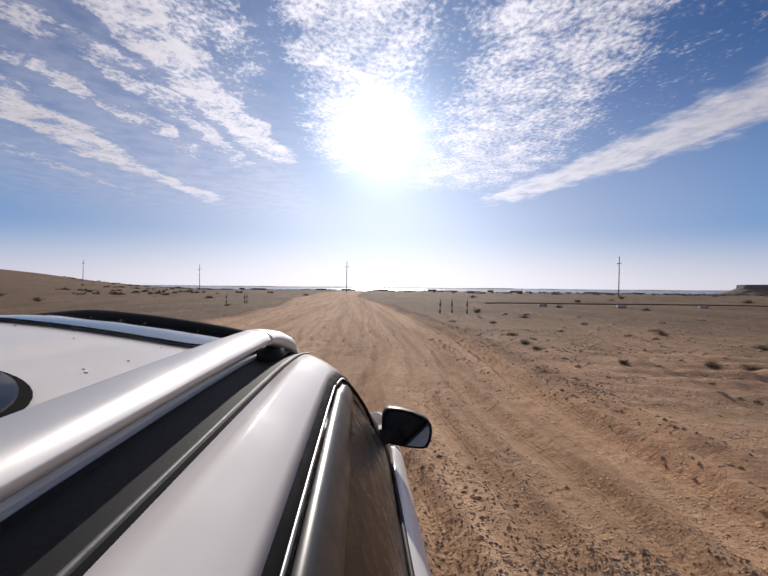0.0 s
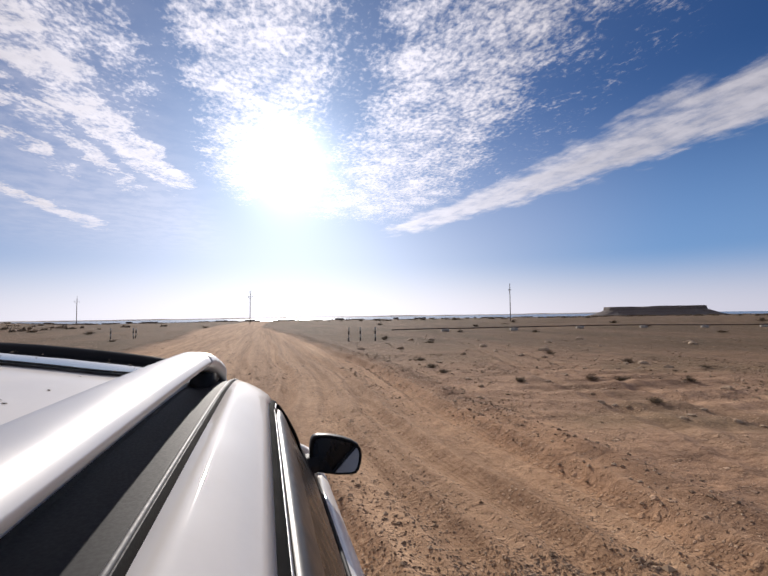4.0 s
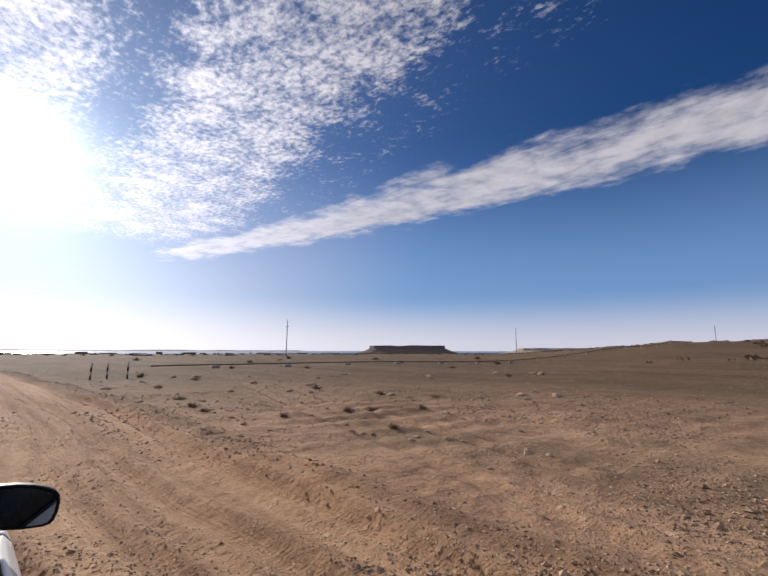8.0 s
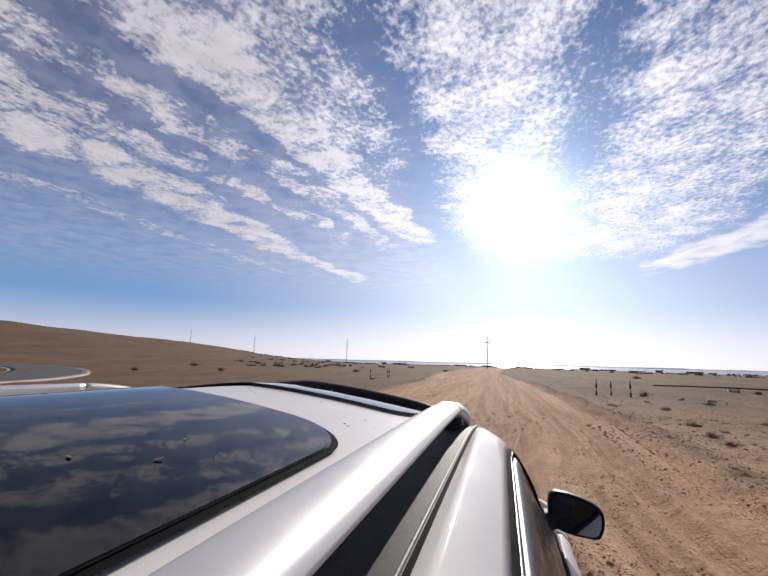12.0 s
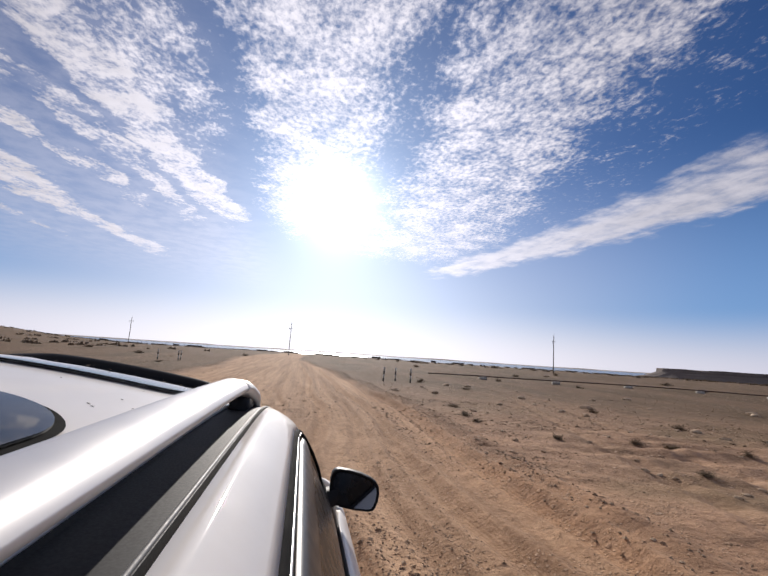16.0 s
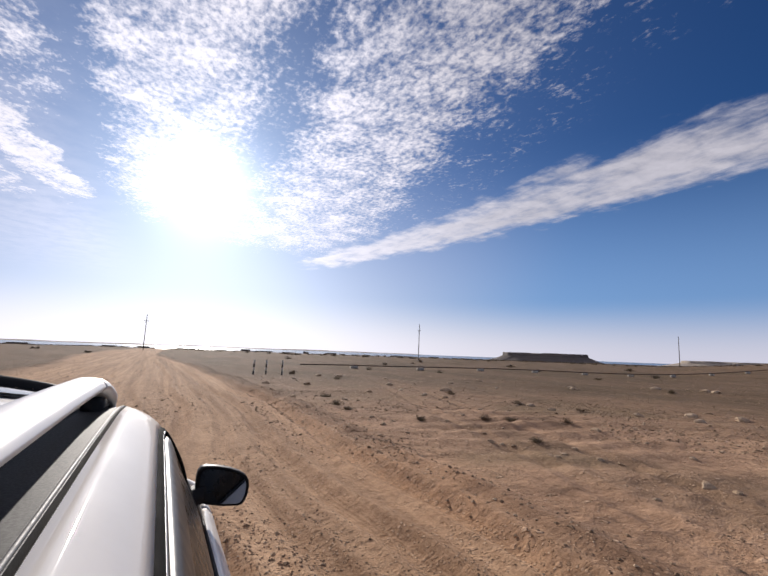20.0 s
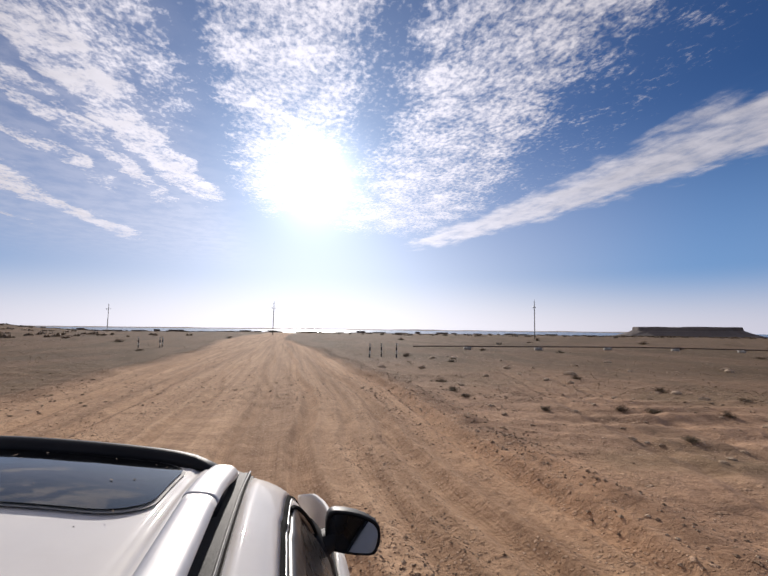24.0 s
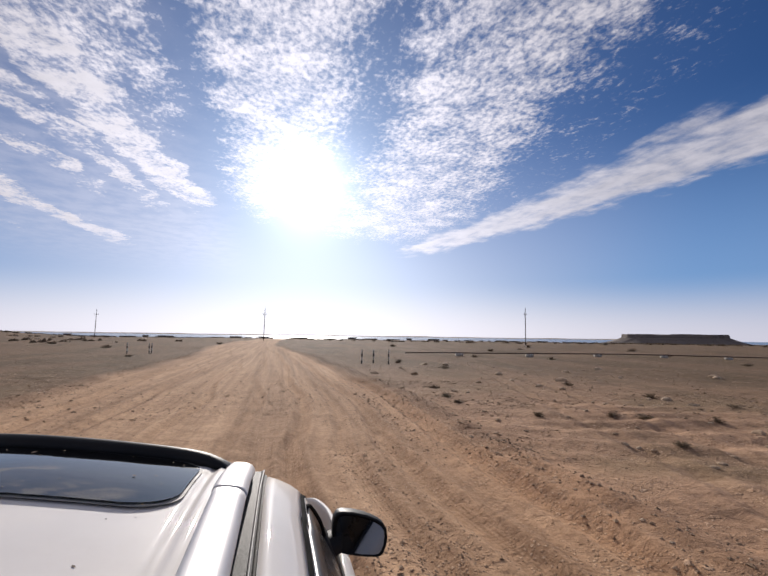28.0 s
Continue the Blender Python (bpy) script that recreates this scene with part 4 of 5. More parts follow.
    def frame_edge(y, k):
        w = 0.070 * float(step(y, 0.44, 0.86)) * k
        return pillar(y, 3) + 0.013 + 0.60 * w, y, pillar(y, 4) - 0.015 - 0.82 * w

    rim_panel = add("door_frame", loft([[frame_edge(y, 0.0), frame_edge(y, 0.5), frame_edge(y, 1.0), tuple(c - d for c, d in zip(frame_edge(y, 1.0), (0.02, 0, 0.004))), tuple(c - d for c, d in zip(frame_edge(y, 0.0), (0.012, 0, 0.01)))] for y in frame_y]), M_PAINT, None, "white front of the door frame")
    add("window_seal", tube([tuple(c + d for c, d in zip(frame_edge(y, 1.0), (0.002, 0, -0.003))) for y in frame_y], 0.0055, 8), M_RUBBER, rim_panel, "black window seal")
    quarter = add("rear_quarter", side_panel(-2.30, -1.056, 0.34, -1.36), M_PAINT, None, "white rear quarter panel")
    add("quarter_window", side_glass(-1.75, -1.10), M_SIDE, quarter)
    wing = add("front_wing", side_panel(1.226, 2.40, 0.34, 1.42), M_PAINT, None, "white front wing")
    head = [[(0.50 + 0.27 * u - 0.02 * v, 2.34 - 0.42 * u * u + 0.02, 0.70 + 0.13 * v + 0.05 * u) for u in smooth_list(0, 1, 8)] for v in smooth_list(0, 1, 5)]
    add("headlight", loft(head, False, False), M_LAMP, wing, "clear headlight")
    add("tail_lamp", box(0.66, 0.80, -2.34, -2.20, 0.86, 1.08, 0.03), M_RED, quarter, "red tail lamp")
    # wing mirror
    outline = [(0.915, 1.115), (0.911, 1.150), (0.911, 1.195), (0.916, 1.222), (0.926, 1.236), (0.945, 1.241), (0.990, 1.238), (1.040, 1.228), (1.078, 1.214), (1.102, 1.199), (1.114, 1.180), (1.117, 1.158), (1.113, 1.125), (1.104, 1.100), (1.094, 1.087), (1.075, 1.082), (1.020, 1.083), (0.955, 1.092), (0.930, 1.100)]
    mid = (1.012, 1.160)
    rings = [[(mid[0] + (x - mid[0]) * k, 1.02 + dy - 0.22 * (x - mid[0]), mid[1] + (z - mid[1]) * k) for x, z in outline] for k, dy in ((0.93, 0.006), (1.0, 0.0), (1.03, 0.02), (1.02, 0.05), (0.9, 0.085), (0.66, 0.11), (0.3, 0.122))]
    mirror = add("wing_mirror", loft(rings), M_HOUSING, None, "black wing mirror")
    glass_rim = [(mid[0] + (x - mid[0]) * 0.89, 1.0205 - 0.22 * (x - mid[0]), mid[1] + (z - mid[1]) * 0.89) for x, z in outline]
    glass = add("mirror_glass", (glass_rim, [tuple(range(len(glass_rim)))]), M_MIRROR, mirror, "mirror glass showing ground and car side")
    glass.data.polygons.foreach_set("use_smooth", [False])
    add("mirror_arm", loft([[(x, 1.06 + dy * w, z + dz * w) for dy, dz in ((-0.045, -0.025), (0.045, -0.025), (0.045, 0.03), (-0.045, 0.03))] for x, z, w in ((0.85, 1.10, 1.35), (0.89, 1.115, 1.15), (0.94, 1.13, 1.0))]), M_BLACK, mirror, "black mirror arm")
    add("mirror_base", loft([[(0.930 - 0.46 * (z - 1.03), y, z) for y, z in ((0.84, 1.035), (1.32, 1.035), (1.17, 1.12), (0.97, 1.262))], [(0.950 - 0.46 * (z - 1.03), y, z) for y, z in ((0.86, 1.04), (1.30, 1.04), (1.16, 1.115), (0.972, 1.252))]]), M_BLACK, mirror, "black triangular mirror base")

part("rear_door_hatch", sheet(lambda u, v: (u * (0.80 - 0.16 * v ** 3), -2.33 + 0.02 * v + 0.16 * max(0, v - 0.55) + 0.06 * u * u, 0.45 + 1.02 * v), smooth_list(-1, 1, 21), smooth_list(0, 1, 18)), M_PAINT, car, "white tailgate")
part("rear_window", sheet(lambda u, v: (u * (0.66 - 0.08 * v), -2.345 + 0.02 * (0.6 + 0.36 * v) + 0.16 * max(0, 0.05 + 0.36 * v) + 0.06 * u * u, 1.06 + 0.34 * v), smooth_list(-1, 1, 15), smooth_list(0, 1, 10)), M_GLASS, car)
part("rear_bumper", box(-0.80, 0.80, -2.42, -2.22, 0.34, 0.58, 0.05), M_BLACK, car)
part("front_bumper", loft([[(u * 0.84, 2.40 - 0.22 * abs(u) ** 3 + d, z) for d, z in ((-0.06, 0.30), (0.05, 0.36), (0.08, 0.52), (0.02, 0.68), (-0.10, 0.72))] for u in smooth_list(-1, 1, 25)], False, False), M_PAINT, car, "white front bumper")
grille = part("grille", box(-0.42, 0.42, 2.36, 2.44, 0.58, 0.74, 0.02), M_BLACK, car)
for k in range(4):
    part("grille_bar", tube([(-0.40, 2.445, 0.61 + 0.035 * k), (0, 2.46, 0.61 + 0.035 * k), (0.40, 2.445, 0.61 + 0.035 * k)], 0.008, 6), M_CHROME, grille)
part("underbody", box(-0.83, 0.83, -2.2, 2.25, 0.26, 0.44, 0.05), M_BLACK, car)
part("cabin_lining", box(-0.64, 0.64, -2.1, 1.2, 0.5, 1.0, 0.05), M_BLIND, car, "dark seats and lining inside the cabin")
for x in (-0.36, 0.36):
    seat = part("front_seat", box(x - 0.25, x + 0.25, -0.12, 0.06, 0.9, 1.28, 0.06), M_BLIND, car, "dark cloth front seat")
    part("headrest", box(x - 0.13, x + 0.13, -0.14, -0.03, 1.29, 1.46, 0.04), M_BLIND, seat)


def wheel(x, y):
    s = 1 if x > 0 else -1
    prof = [(0.20, -0.11), (0.30, -0.115), (0.345, -0.10), (0.36, -0.06), (0.36, 0.06), (0.345, 0.10), (0.30, 0.115), (0.20, 0.11)]
    ring = [[(x + s * w, y + r * math.cos(2 * math.pi * k / 36), 0.36 + r * math.sin(2 * math.pi * k / 36)) for k in range(36)] for r, w in prof]
    w = part("wheel", loft(ring), M_RUBBER, car, "dusty road wheel")
    disc = [[(x + s * d, y + r * math.cos(2 * math.pi * k / 36), 0.36 + r * math.sin(2 * math.pi * k / 36)) for k in range(36)] for r, d in ((0.235, 0.118), (0.22, 0.09), (0.12, 0.07), (0.05, 0.10), (0.01, 0.10))]
    part("rim", loft(disc), M_STEEL, w, "grey alloy rim")
    for k in range(5):
        a = 2 * math.pi * k / 5
        c, q = math.cos(a), math.sin(a)
        part("spoke", tube([(x + s * 0.105, y + 0.04 * c, 0.36 + 0.04 * q), (x + s * 0.118, y + 0.225 * c, 0.36 + 0.225 * q)], [0.032, 0.022], 6), M_STEEL, w)


for wx in (-0.79, 0.79):
    for wy in (-1.36, 1.42):
        wheel(wx, wy)

# dry specks lying on the roof
rnd = random.Random(5)
bits = []
for k in range(150):
    x, y = rnd.uniform(-0.45, 0.47), rnd.uniform(-1.7, 0.55)
    s = rnd.uniform(0.001, 0.0027) * (1.6 if rnd.random() < 0.15 else 1)
    a = rnd.uniform(0, 3)
    on_glass = (abs(x) < 0.43 and -1.75 < y < -0.43) or (abs(x) < 0.5 and 0.12 < y < 0.5)
    z = roof_at(x, y) + (0.0112 if on_glass else 0.0005)
    c, q = math.cos(a) * s, math.sin(a) * s
    bits.append(([(x - 2 * c, y - 2 * q, z), (x + q, y - c, z), (x + 2 * c, y + 2 * q, z + 0.4 * s), (x - q, y + c, z + s * 0.3), (x, y, z - 0.0008)], [(0, 1, 4), (1, 2, 4), (2, 3, 4), (3, 0, 4), (0, 3, 2, 1)]))
tagged(part("roof_specks", join(*bits), M_TWIG, car, "scattered dry plant specks and dirt on the roof", False), kind="stuff")

# ---- asphalt road that bends away over the plain ----
def asphalt_road():
    knots = np.array([(-23.0, -2.0), (-24.0, 7.0), (-28.0, 18.0), (-36.0, 28.0), (-50.0, 35.0), (-80.0, 44.0), (-130.0, 54.0)])
    t = np.linspace(0, len(knots) - 1, 160)
    base = np.arange(len(knots))
    mid = np.stack([np.convolve(np.pad(np.interp(t, base, knots[:, k]), 10, "edge"), np.ones(21) / 21, "valid") for k in (0, 1)], -1)
    way = np.gradient(mid, axis=0)
    way /= np.linalg.norm(way, axis=1)[:, None]
    side = np.stack([way[:, 1], -way[:, 0]], -1)

    def strip(lo, hi, up):
        u = np.linspace(lo, hi, 13)
        p = mid[:, None] + side[:, None] * u[None, :, None]
        h = np.mean([ground_height(mid[:, 0] + side[:, 0] * o, mid[:, 1] + side[:, 1] * o) for o in (-3, 0, 3)], axis=0)
        h = np.convolve(np.pad(h, 8, "edge"), np.ones(17) / 17, "valid")[:, None] + up + 0 * p[..., 0]
        return np.concatenate([p, h[..., None]], -1)

    def laid(lo, hi, up):
        g = strip(lo, hi, up)
        n, m = g.shape[:2]
        low = g - np.array([0, 0, 0.3])
        v = np.concatenate([g.reshape(-1, 3), low[:, 0], low[:, -1]])
        f = [(i * m + j, i * m + j + 1, (i + 1) * m + j + 1, (i + 1) * m + j) for i in range(n - 1) for j in range(m - 1)]
        f += [(i * m, (i + 1) * m, n * m + i + 1, n * m + i) for i in range(n - 1)]
        f += [((i + 1) * m + m - 1, i * m + m - 1, n * m + n + i, n * m + n + i + 1) for i in range(n - 1)]
        return v.tolist(), f

    tagged(new("road", mesh_of("road", *laid(-2.6, 2.6, 0.16), M_ASPHALT)), "worn grey asphalt road bending over the plain", "road", kind="structure")
    for lo, hi in ((-2.84, -2.61), (2.61, 2.84)):
        tagged(new("road_shoulder", mesh_of("road_shoulder", *laid(lo, hi, 0.14), M_BLOCK)), "pale gravel shoulder along the asphalt road", "road shoulder", kind="structure")


asphalt_road()

# ---- stones and gravel ----
def stone_mesh(seed):
    rnd = random.Random(seed)
    bm = bmesh.new()
    bmesh.ops.create_icosphere(bm, subdivisions=2, radius=1.0)
    k = Vector((rnd.uniform(0, 50), rnd.uniform(0, 50), 0))
    for v in bm.verts:
        d = 1 + 0.45 * noise.noise(v.co * 0.9 + k) + 0.18 * noise.noise(v.co * 2.6 + k)
        v.co = Vector((v.co.x * d * 1.15, v.co.y * d * 0.9, max(v.co.z, -0.6) * d * 0.62))
    me = bpy.data.meshes.new("stone")
    bm.to_mesh(me)
    bm.free()
    me.materials.append(M_ROCK)
    return me


STONES = [stone_mesh(k) for k in range(7)]


def stone(x, y, size, k, group):
    ob = new("stone", STONES[k % 7])
    ob.matrix_world = Matrix.LocRotScale((x, y, rest(x, y) + size * 0.04), Euler((0, 0, k * 1.7)), (size, size, size))
    tagged(ob, "rough pale limestone lump half sunk in sand", "stone", group)


rnd = random.Random(3)
for k in range(90):
    if k < 44:
        x, y, s = rnd.uniform(5.6, 13), rnd.uniform(2, 11), rnd.uniform(0.03, 0.06) + 0.03 * rnd.random() ** 4
    else:
        d, az = rnd.uniform(5, 34), radians(rnd.uniform(12, 72))
        x, y, s = 0.7 + d * math.sin(az), d * math.cos(az), rnd.uniform(0.04, 0.13) * (1 + d / 30) * min(1.0, d / 16)
    if x - float(way_middle(y)) > 6.1 or x < -7:
        stone(x, y, s, k, "stones beside the track")

rng = np.random.RandomState(8)


def gravel(name, count, place, label):
    """Small stones as one mesh of uneven lumps."""
    x, y, s = place(count)
    z = ground_height(x, y)
    base = np.array([(1, 0, 0), (0.1, 1, 0.1), (-1, 0.2, 0), (0, -0.9, 0), (0.1, 0, 0.5), (0, 0, -0.5)])
    jit = 1 + 0.35 * rng.uniform(-1, 1, (count, 6, 1))
    a = rng.uniform(0, 6.28, count)
    rot = np.stack([np.stack([np.cos(a), -np.sin(a), 0 * a], -1), np.stack([np.sin(a), np.cos(a), 0 * a], -1), np.stack([0 * a, 0 * a, 1 + 0 * a], -1)], 1)
    pts = np.einsum("nij,nkj->nki", rot, base[None] * jit) * s[:, None, None]
    pts += np.stack([x, y, z + 0.1 * s], -1)[:, None]
    tri = np.array([(0, 1, 4), (1, 2, 4), (2, 3, 4), (3, 0, 4), (1, 0, 5), (2, 1, 5), (3, 2, 5), (0, 3, 5)])
    faces = (tri[None] + 6 * np.arange(count)[:, None, None]).reshape(-1, 3)
    me = bpy.data.meshes.new(name)
    me.from_pydata(pts.reshape(-1, 3).tolist(), [], faces.tolist())
    me.materials.append(M_GRAVEL)
    tagged(new(name, me), label, "gravel", kind="stuff")


def near_place(n):
    d, az = 2.2 + 17 * rng.rand(n) ** 1.4, np.radians(rng.uniform(-30, 95, n))
    x, y = 0.8 + d * np.sin(az), -0.5 + d * np.cos(az)
    keep = (np.abs(x) > 1.05) | (np.abs(y) > 2.6)
    x = np.where(keep, x, x + 2.4)
    patch = step(value_noise(x, y, 0.35, 101), -0.35, 0.35)
    off = x - way_middle(y)
    s = (0.005 + 0.021 * rng.rand(n) ** 3) * (0.35 + 1.0 * patch) * np.where(np.abs(off) < 4.4, 0.7, 1.15)
    s = np.where(rng.rand(n) < 0.03, s * 2.0, s)
    keep = rng.rand(n) < 0.12 + 0.88 * patch
    return x, y, np.where(keep, s, s * 0.3)


def ridge_place(n):
    y = rng.uniform(-2, 46, n)
    side = rng.rand(n) < 0.68
    x = way_middle(y) - 0.5 * value_noise(way_middle(y) + 5.7, y, 0.15, 5) + np.where(side, 5.7, -5.2) + rng.normal(0, 0.30, n)
    return x, y, 0.006 + 0.032 * rng.rand(n) ** 4


def field_place(n):
    d, az = 12 + 60 * rng.rand(n), np.radians(rng.uniform(-60, 88, n))
    return 0.8 + d * np.sin(az), d * np.cos(az), 0.012 + 0.05 * rng.rand(n) ** 3


gravel("gravel", 70000, near_place, "loose gravel and small stones strewn on the sand")
gravel("road_ridge_gravel", 8000, ridge_place, "gravel heaped along the edges of the dirt road")
gravel("field_gravel", 16000, field_place, "scattered stones over the desert plain")


# ---- shrubs ----
def shrub(seed, mat, label):
    """A low desert shrub: forked twigs from one root and small leaf tufts along them."""
    rnd = random.Random(seed)
    twigs, tufts = [], []
    for k in range(34):
        a, lean = rnd.uniform(0, 6.283), rnd.uniform(0.15, 1.25)
        p = Vector((rnd.uniform(-0.12, 0.12), rnd.uniform(-0.12, 0.12), -0.02))
        d = Vector((math.cos(a) * math.sin(lean), math.sin(a) * math.sin(lean), math.cos(lean)))
        reach = rnd.uniform(0.55, 1.0) * (1 - 0.25 * math.cos(lean))
        pts = [p]
        for s in range(5):
            d = (d + Vector((rnd.uniform(-.3, .3), rnd.uniform(-.3, .3), rnd.uniform(-.15, .22)))).normalized()
            p = p + d * reach / 5
            pts.append(p)
        twigs.append(tube(pts, [0.018, 0.014, 0.011, 0.008, 0.006, 0.003], 3))
        for q in range(46):
            i = rnd.randint(1, 4)
            c = pts[i].lerp(pts[i + 1], rnd.random()) + Vector([rnd.gauss(0, 0.075) for _ in range(3)])
            c.z = max(c.z, 0.0)
            n1 = Vector([rnd.gauss(0, 1) for _ in range(3)]).normalized() * rnd.uniform(0.018, 0.06)
            n2 = Vector([rnd.gauss(0, 1) for _ in range(3)]).normalized() * rnd.uniform(0.008, 0.02)
            tufts.append(([tuple(c - n1), tuple(c + n2), tuple(c + n1), tuple(c - n2)], [(0, 1, 2, 3)]))
    ob = new("shrub")
    part("branchwork", join(*twigs), M_TWIG, ob)
    part("foliage", join(*tufts), mat, ob, "", False)
    tagged(ob, label, "shrub", "shrubs on the desert plain")
    return ob


KINDS = [shrub(1, M_LEAF, "dry brown desert shrub with bare twigs"), shrub(2, M_LEAF, "dry brown desert shrub with bare twigs"), shrub(3, M_GREEN, "dusty green desert shrub on stony sand"),
         shrub(4, M_LEAF, "dark dry shrub clump beside the track"), shrub(5, M_GREEN, "dusty green desert shrub on stony sand")]
SPOTS = [(10.2, 23.5, 0.5), (12, 14.6, 0.35), (24, 33, 0.6), (19, 38, 0.6), (27, 14, 0.45), (38, 27, 0.7),
         (44, 40, 0.9), (28, 52, 0.8), (36, 58, 0.9), (52, 30, 1.0), (-11, 38, 0.5), (-30, 42, 0.8), (-36, 36, 0.8),
         (-20, 60, 1.1), (-44, 55, 1.2), (60, 62, 1.3), (48, 75, 1.2), (70, 45, 1.3), (22, 80, 1.2), (-10, 85, 1.1), (-34, 78, 1.2), (5.9, 11.4, 0.35), (6, 12.6, 0.45),
         (6.5, 15, 0.45), (7.6, 5.6, 0.24), (10.6, 7.4, 0.3), (12.4, 11, 0.4), (7, 9, 0.28), (8.8, 8.6, 0.32), (9.4, 8.2, 0.3), (13.2, 9, 0.28),
         (9.6, 31.2, 0.6)]
rnd = random.Random(12)
for k, (x, y, s) in enumerate(SPOTS):
    m = Matrix.LocRotScale((x, y, rest(x, y) - 0.02), Euler((0, 0, rnd.uniform(0, 6))), (s * rnd.uniform(0.9, 1.3), s * rnd.uniform(0.9, 1.3), s * rnd.uniform(0.55, 0.85)))
    if k < 5:
        KINDS[k].matrix_basis = m
    else:
        ob = KINDS[k % 5]
        c = copy_thing(ob, Matrix.Identity(4))
        c.matrix_basis = m


def far_scrub():
    """Tufts of brush too far off to be told apart."""
    n = 5200
    d, az = 60 + 520 * rng.rand(n) ** 0.8, np.radians(rng.uniform(-34, 90, n))
    x, y = d * np.sin(az), d * np.cos(az)
    keep = (road_mask(x, y) < 0.3) & (value_noise(x, y, 0.012, 111) > -0.1)
    x, y, d = x[keep], y[keep], d[keep]
    z = ground_height(x, y)
    verts, faces = [], []
    for px, py, pz, pd in zip(x, y, z, d):
        s = 0.25 + 0.5 * random.random() + pd / 700
        for q in range(7):
            a, w, h = random.uniform(0, 6.28), s * random.uniform(0.3, 0.8), s * random.uniform(0.35, 0.8)
            cx, cy = px + random.gauss(0, s * 0.5), py + random.gauss(0, s * 0.5)
            k = len(verts)
            verts += [(cx - w * math.cos(a), cy - w * math.sin(a), pz - 0.1), (cx + w * math.cos(a), cy + w * math.sin(a), pz - 0.1), (cx + w * 0.4 * math.sin(a), cy + w * 0.4, pz + h)]
            faces.append((k, k + 1, k + 2))
    tagged(new("far_scrub", mesh_of("far_scrub", verts, faces, M_LEAF, False)), "low dark desert brush dotted over the far plain", "brush", kind="stuff")


far_scrub()


# ---- power poles ----
def power_pole():
    ob = new("power_pole")
    part("pole", tube([(0, 0, -0.6), (0, 0, 3), (0, 0, 7), (0, 0, 10.2)], [0.12, 0.115, 0.10, 0.08], 10), M_POLE, ob)
    arm = part("crossarm", box(-0.75, 0.75, -0.06, 0.06, 8.35, 8.47, 0.015), M_POLE, ob)
    for x in (-0.65, 0.65):
        part("insulator", tube([(x, 0, 8.46), (x, 0, 8.56), (x, 0, 8.60), (x, 0, 8.72)], [0.03, 0.06, 0.04, 0.03], 8), M_STEEL, arm, "grey insulator")
    part("brace", tube([(-0.5, 0.07, 8.36), (0, 0.11, 7.7)], 0.025, 6), M_STEEL, ob)
    part("top_pin", tube([(0.05, 0, 10.1), (0.05, 0, 10.5)], [0.04, 0.03], 6), M_STEEL, ob)
    return tagged(ob, "tall wooden power pole with a short crossarm", "power pole", "row of power poles")


pole = power_pole()
POLES = [(66.0, 105.0), (-3.9, 141.0), (157.0, 85.0), (-65.0, 179.0), (-134.0, 216.0), (240.0, 34.0), (-207.0, 253.0)]
for k, (x, y) in enumerate(POLES):
    m = Matrix.LocRotScale((x, y, rest(x, y)), Euler((radians(0.6 * (-1) ** k), radians(0.8 * math.sin(k * 2.1)), radians(28))), None)
    if k == 0:
        pole.matrix_basis = m
    else:
        copy_thing(pole, m)


# ---- banded marker posts ----
def marker_post():
    ob = new("marker_post")
    for k in range(4):
        part("band", tube([(0, 0, -0.25 if k == 0 else 0.25 * k), (0, 0, 0.25 * (k + 1))], 0.057, 14), M_POST_B if k % 2 == 0 else M_POST_W, ob, "black band" if k % 2 == 0 else "white band")
    part("cap", tube([(0, 0, 1.0), (0, 0, 1.02), (0, 0, 1.035)], [0.060, 0.055, 0.02], 14), M_POST_B, ob)
    return tagged(ob, "round marker post banded in black and white", "marker post", "marker posts beside the dirt road")


post = marker_post()
for k, (x, y) in enumerate(((6.7, 31.0), (7.9, 32.4), (8.6, 30.4), (-13.5, 46.0), (-12.0, 48.5), (-11.4, 45.4))):
    m = Matrix.LocRotScale((x, y, rest(x, y)), Euler((radians(2 * math.sin(k * 3)), radians(2 * math.cos(k * 2)), k)), None)
    if k == 0:
        post.matrix_basis = m
    else:
        copy_thing(post, m)

# ---- pipeline on blocks ----
pipeline = new("pipeline")
xs = np.linspace(13, 120, 60)
ys = 41 - 0.15 * (xs - 13)
line_pts = [(float(x), float(y), rest(x, y) + 0.30) for x, y in zip(xs, ys)]
zs = np.convolve([p[2] for p in line_pts], np.ones(9) / 9, "same")
line_pts = [(p[0], p[1], float(z) if 4 <= i < len(zs) - 4 else p[2]) for i, (p, z) in enumerate(zip(line_pts, zs))]
part("pipe", tube(line_pts, 0.06, 8), M_PIPE, pipeline)
for i in range(3, 60, 4):
    x, y, z = line_pts[i]
    g = rest(x, y)
    part("support_block", box(x - 0.35, x + 0.35, y - 0.2, y + 0.2, g - 0.1, z - 0.07, 0.02), M_BLOCK, pipeline, "pale concrete support block")
tagged(pipeline, "thin rusty pipeline laid on low concrete blocks", "pipeline")


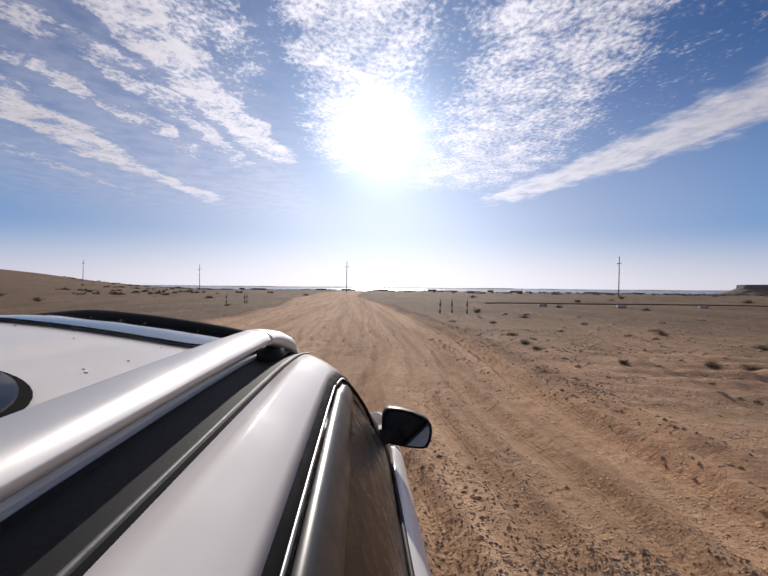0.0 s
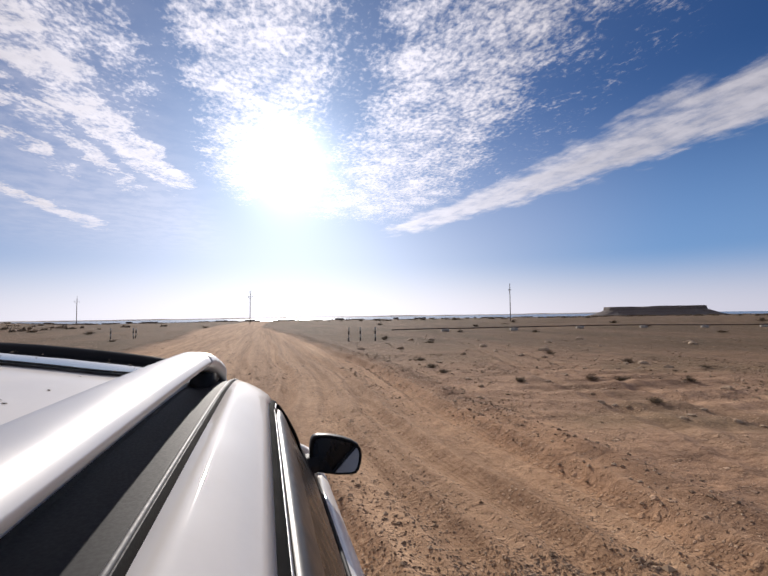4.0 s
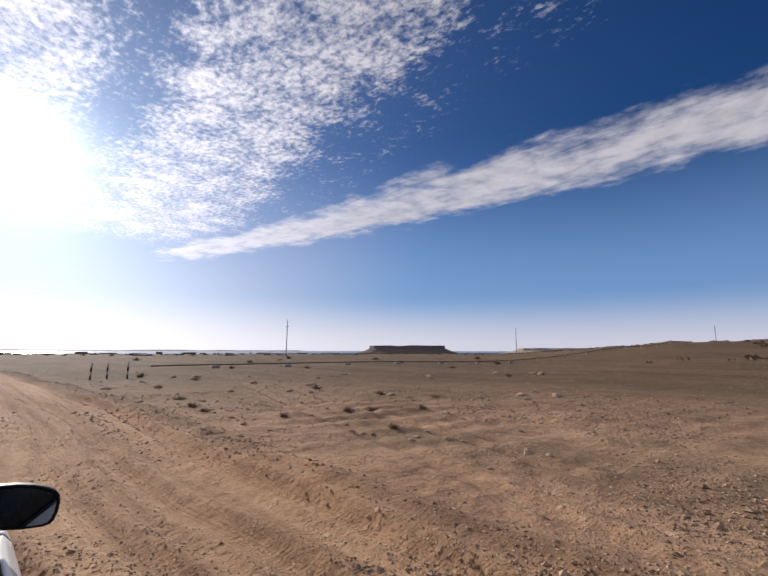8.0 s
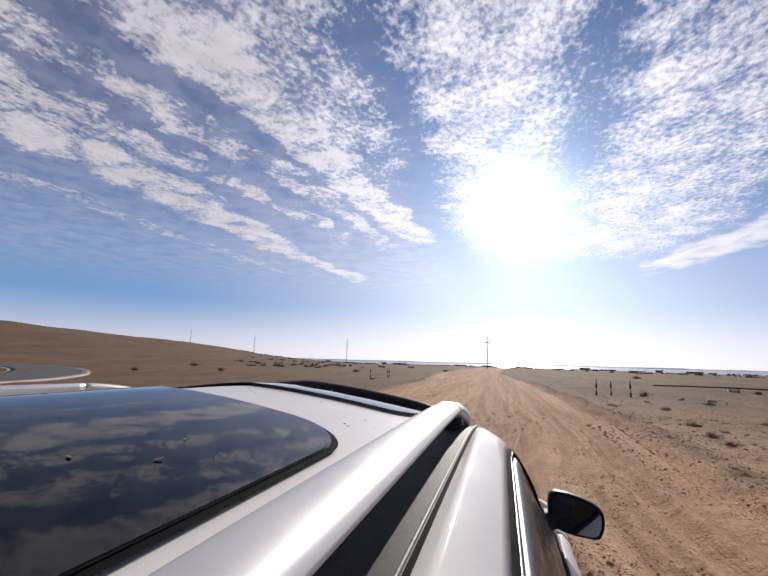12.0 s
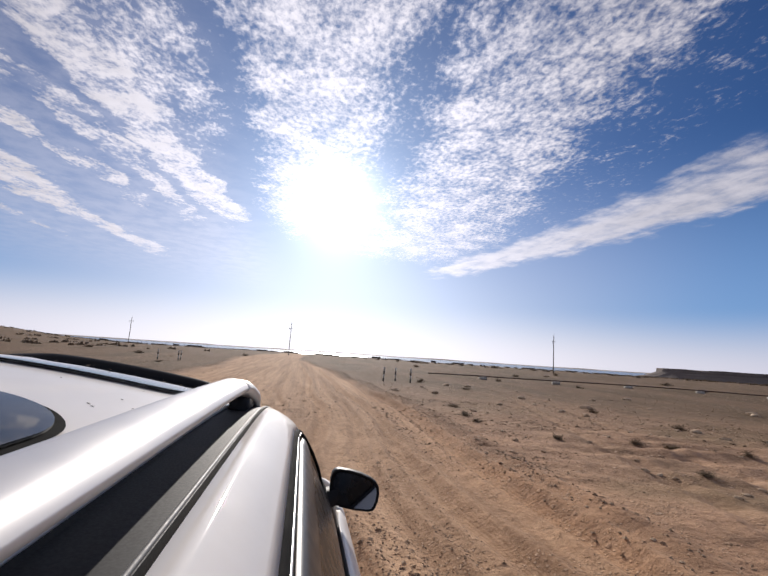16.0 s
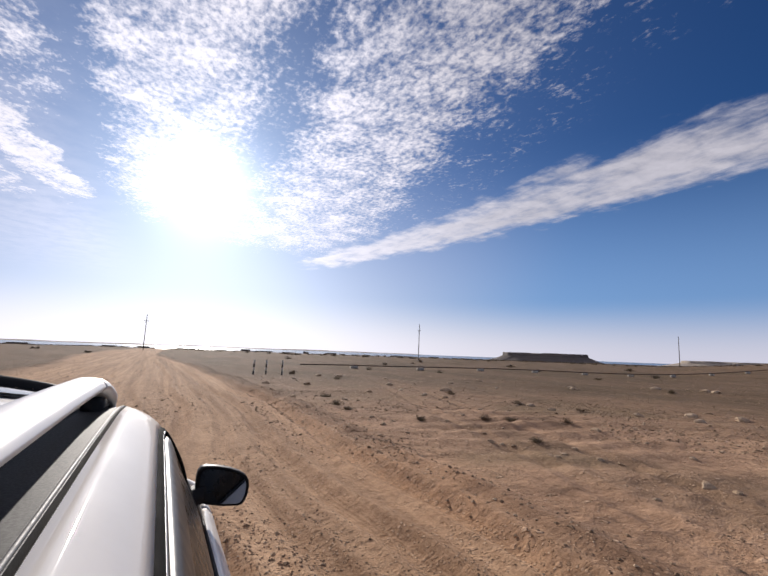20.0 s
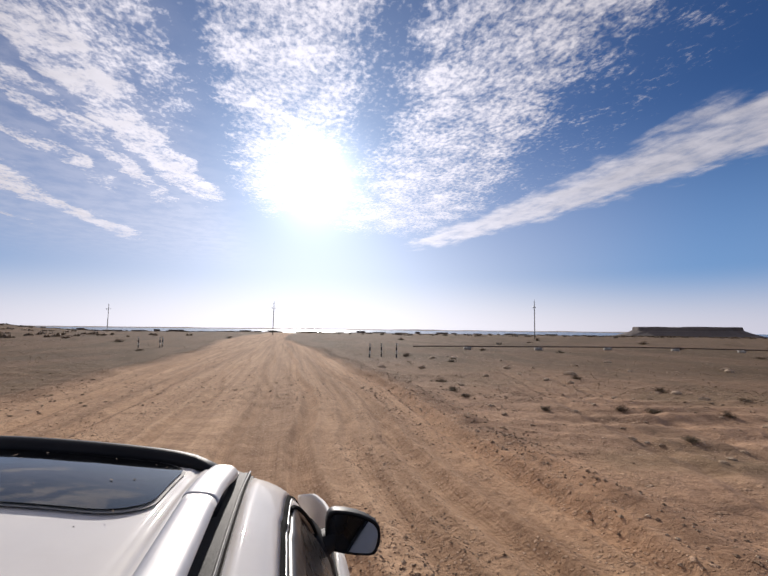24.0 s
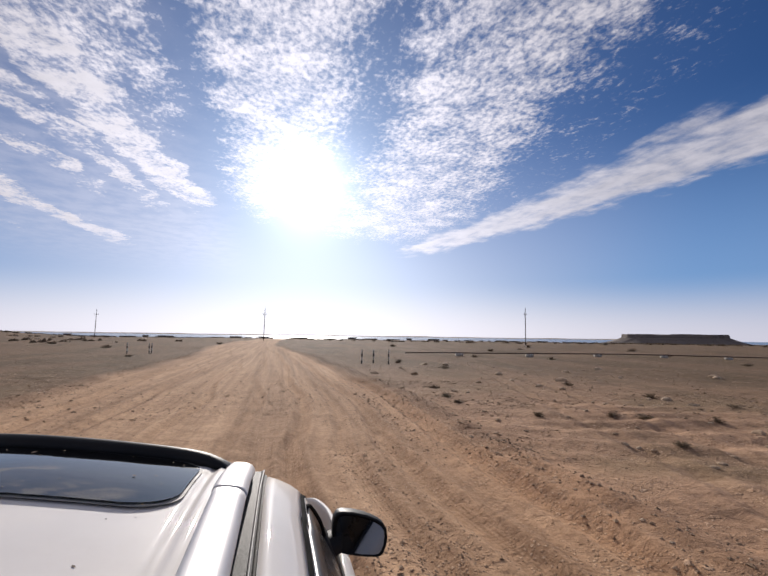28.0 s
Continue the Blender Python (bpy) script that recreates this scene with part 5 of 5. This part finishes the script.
# ---- mesas and cliffs ----
def mesa(name, x, y, length, width, height, foot, yaw, mat, label, seed, notch=0.0):
    n = 120
    rings = []
    for k, (grow, h) in enumerate(((1.75, 0.0), (1.48, 0.14), (1.28, 0.32), (1.14, 0.50), (1.05, 0.63), (1.02, 0.67), (1.0, 0.98), (0.97, 1.0), (0.5, 1.0), (0.02, 1.0))):
        ring = []
        for i in range(n):
            a = 2 * math.pi * i / n
            w = 1 + 0.10 * noise.noise(Vector((math.cos(a) * 2.2, math.sin(a) * 2.2, seed))) + 0.05 * noise.noise(Vector((math.cos(a) * 9, math.sin(a) * 9, seed + k * 0.15)))
            c, s = math.cos(a), math.sin(a)
            px = length / 2 * math.copysign(abs(c) ** 0.6, c) * (1 + (grow - 1) * 0.8) * w if grow >= 0.9 else length / 2 * c * grow
            py = width / 2 * math.copysign(abs(s) ** 0.7, s) * grow * w
            top = height * h
            if notch and h > 0.9:
                top -= notch * math.exp(-((px + 0.10 * length) / (0.05 * length)) ** 2)
                top += 0.04 * height * noise.noise(Vector((px * 0.03, py * 0.03, seed)))
            ring.append((px, py, top))
        rings.append(ring)
    ob = new(name, mesh_of(name, *loft(rings), mat))
    ob.matrix_world = pose(x, y, foot, 0, 0, yaw)
    tagged(ob, label, "mesa")


def at(az, d):
    return d * math.sin(radians(az)), d * math.cos(radians(az))


mesa("mesa", *at(47.3, 900), 150, 80, 17.5, -6.2, -48, M_MESA, "dark flat-topped rock mesa on the plain by the sea", 3.0, 2.0)
mesa("mesa", *at(66.5, 1100), 190, 85, 14, -6.4, -63, M_CLIFF, "pale eroded flat-topped cliff in the distance", 7.0, 4.0)
mesa("mesa", *at(80, 1000), 210, 85, 15, -6.4, -79, M_CLIFF, "pale eroded flat-topped cliff in the distance", 11.0, 2.0)


# ---- low houses and sheds along the shore ----
def house(x, y, w, d, h, yaw):
    ob = new("shore_house")
    part("walls", box(-w / 2, w / 2, -d / 2, d / 2, -1.0, h, 0.05), M_HOUSE, ob, "", False)
    part("roof", box(-w / 2 - 0.3, w / 2 + 0.3, -d / 2 - 0.3, d / 2 + 0.3, h, h + 0.45, 0.08), M_HOUSE_ROOF, ob, "", False)
    part("doorway", box(-0.6, 0.6, -d / 2 - 0.06, -d / 2 + 0.1, 0, 2.2), M_VOID, ob, "dark doorway", False)
    for k in range(max(1, int(w / 4))):
        wx = -w / 2 + 1.6 + 4 * k
        if abs(wx) > 1.4:
            part("window", box(wx - 0.7, wx + 0.7, -d / 2 - 0.05, -d / 2 + 0.1, 1.0, 2.2), M_VOID, ob, "", False)
    ob.matrix_world = pose(x, y, rest(x, y), 0, 0, yaw)
    tagged(ob, "low flat-roofed house in shade near the shore", "house", "houses along the shore")


rnd = random.Random(21)
for k in range(48):
    az = -48 + 2.0 * k + rnd.uniform(-1.2, 1.2)
    d = rnd.uniform(520, 600)
    x, y = at(az, d)
    if az < 36:
        house(x, y, rnd.uniform(5, 17), rnd.uniform(5, 8), rnd.uniform(2.8, 4.4), -az + rnd.uniform(-25, 25))
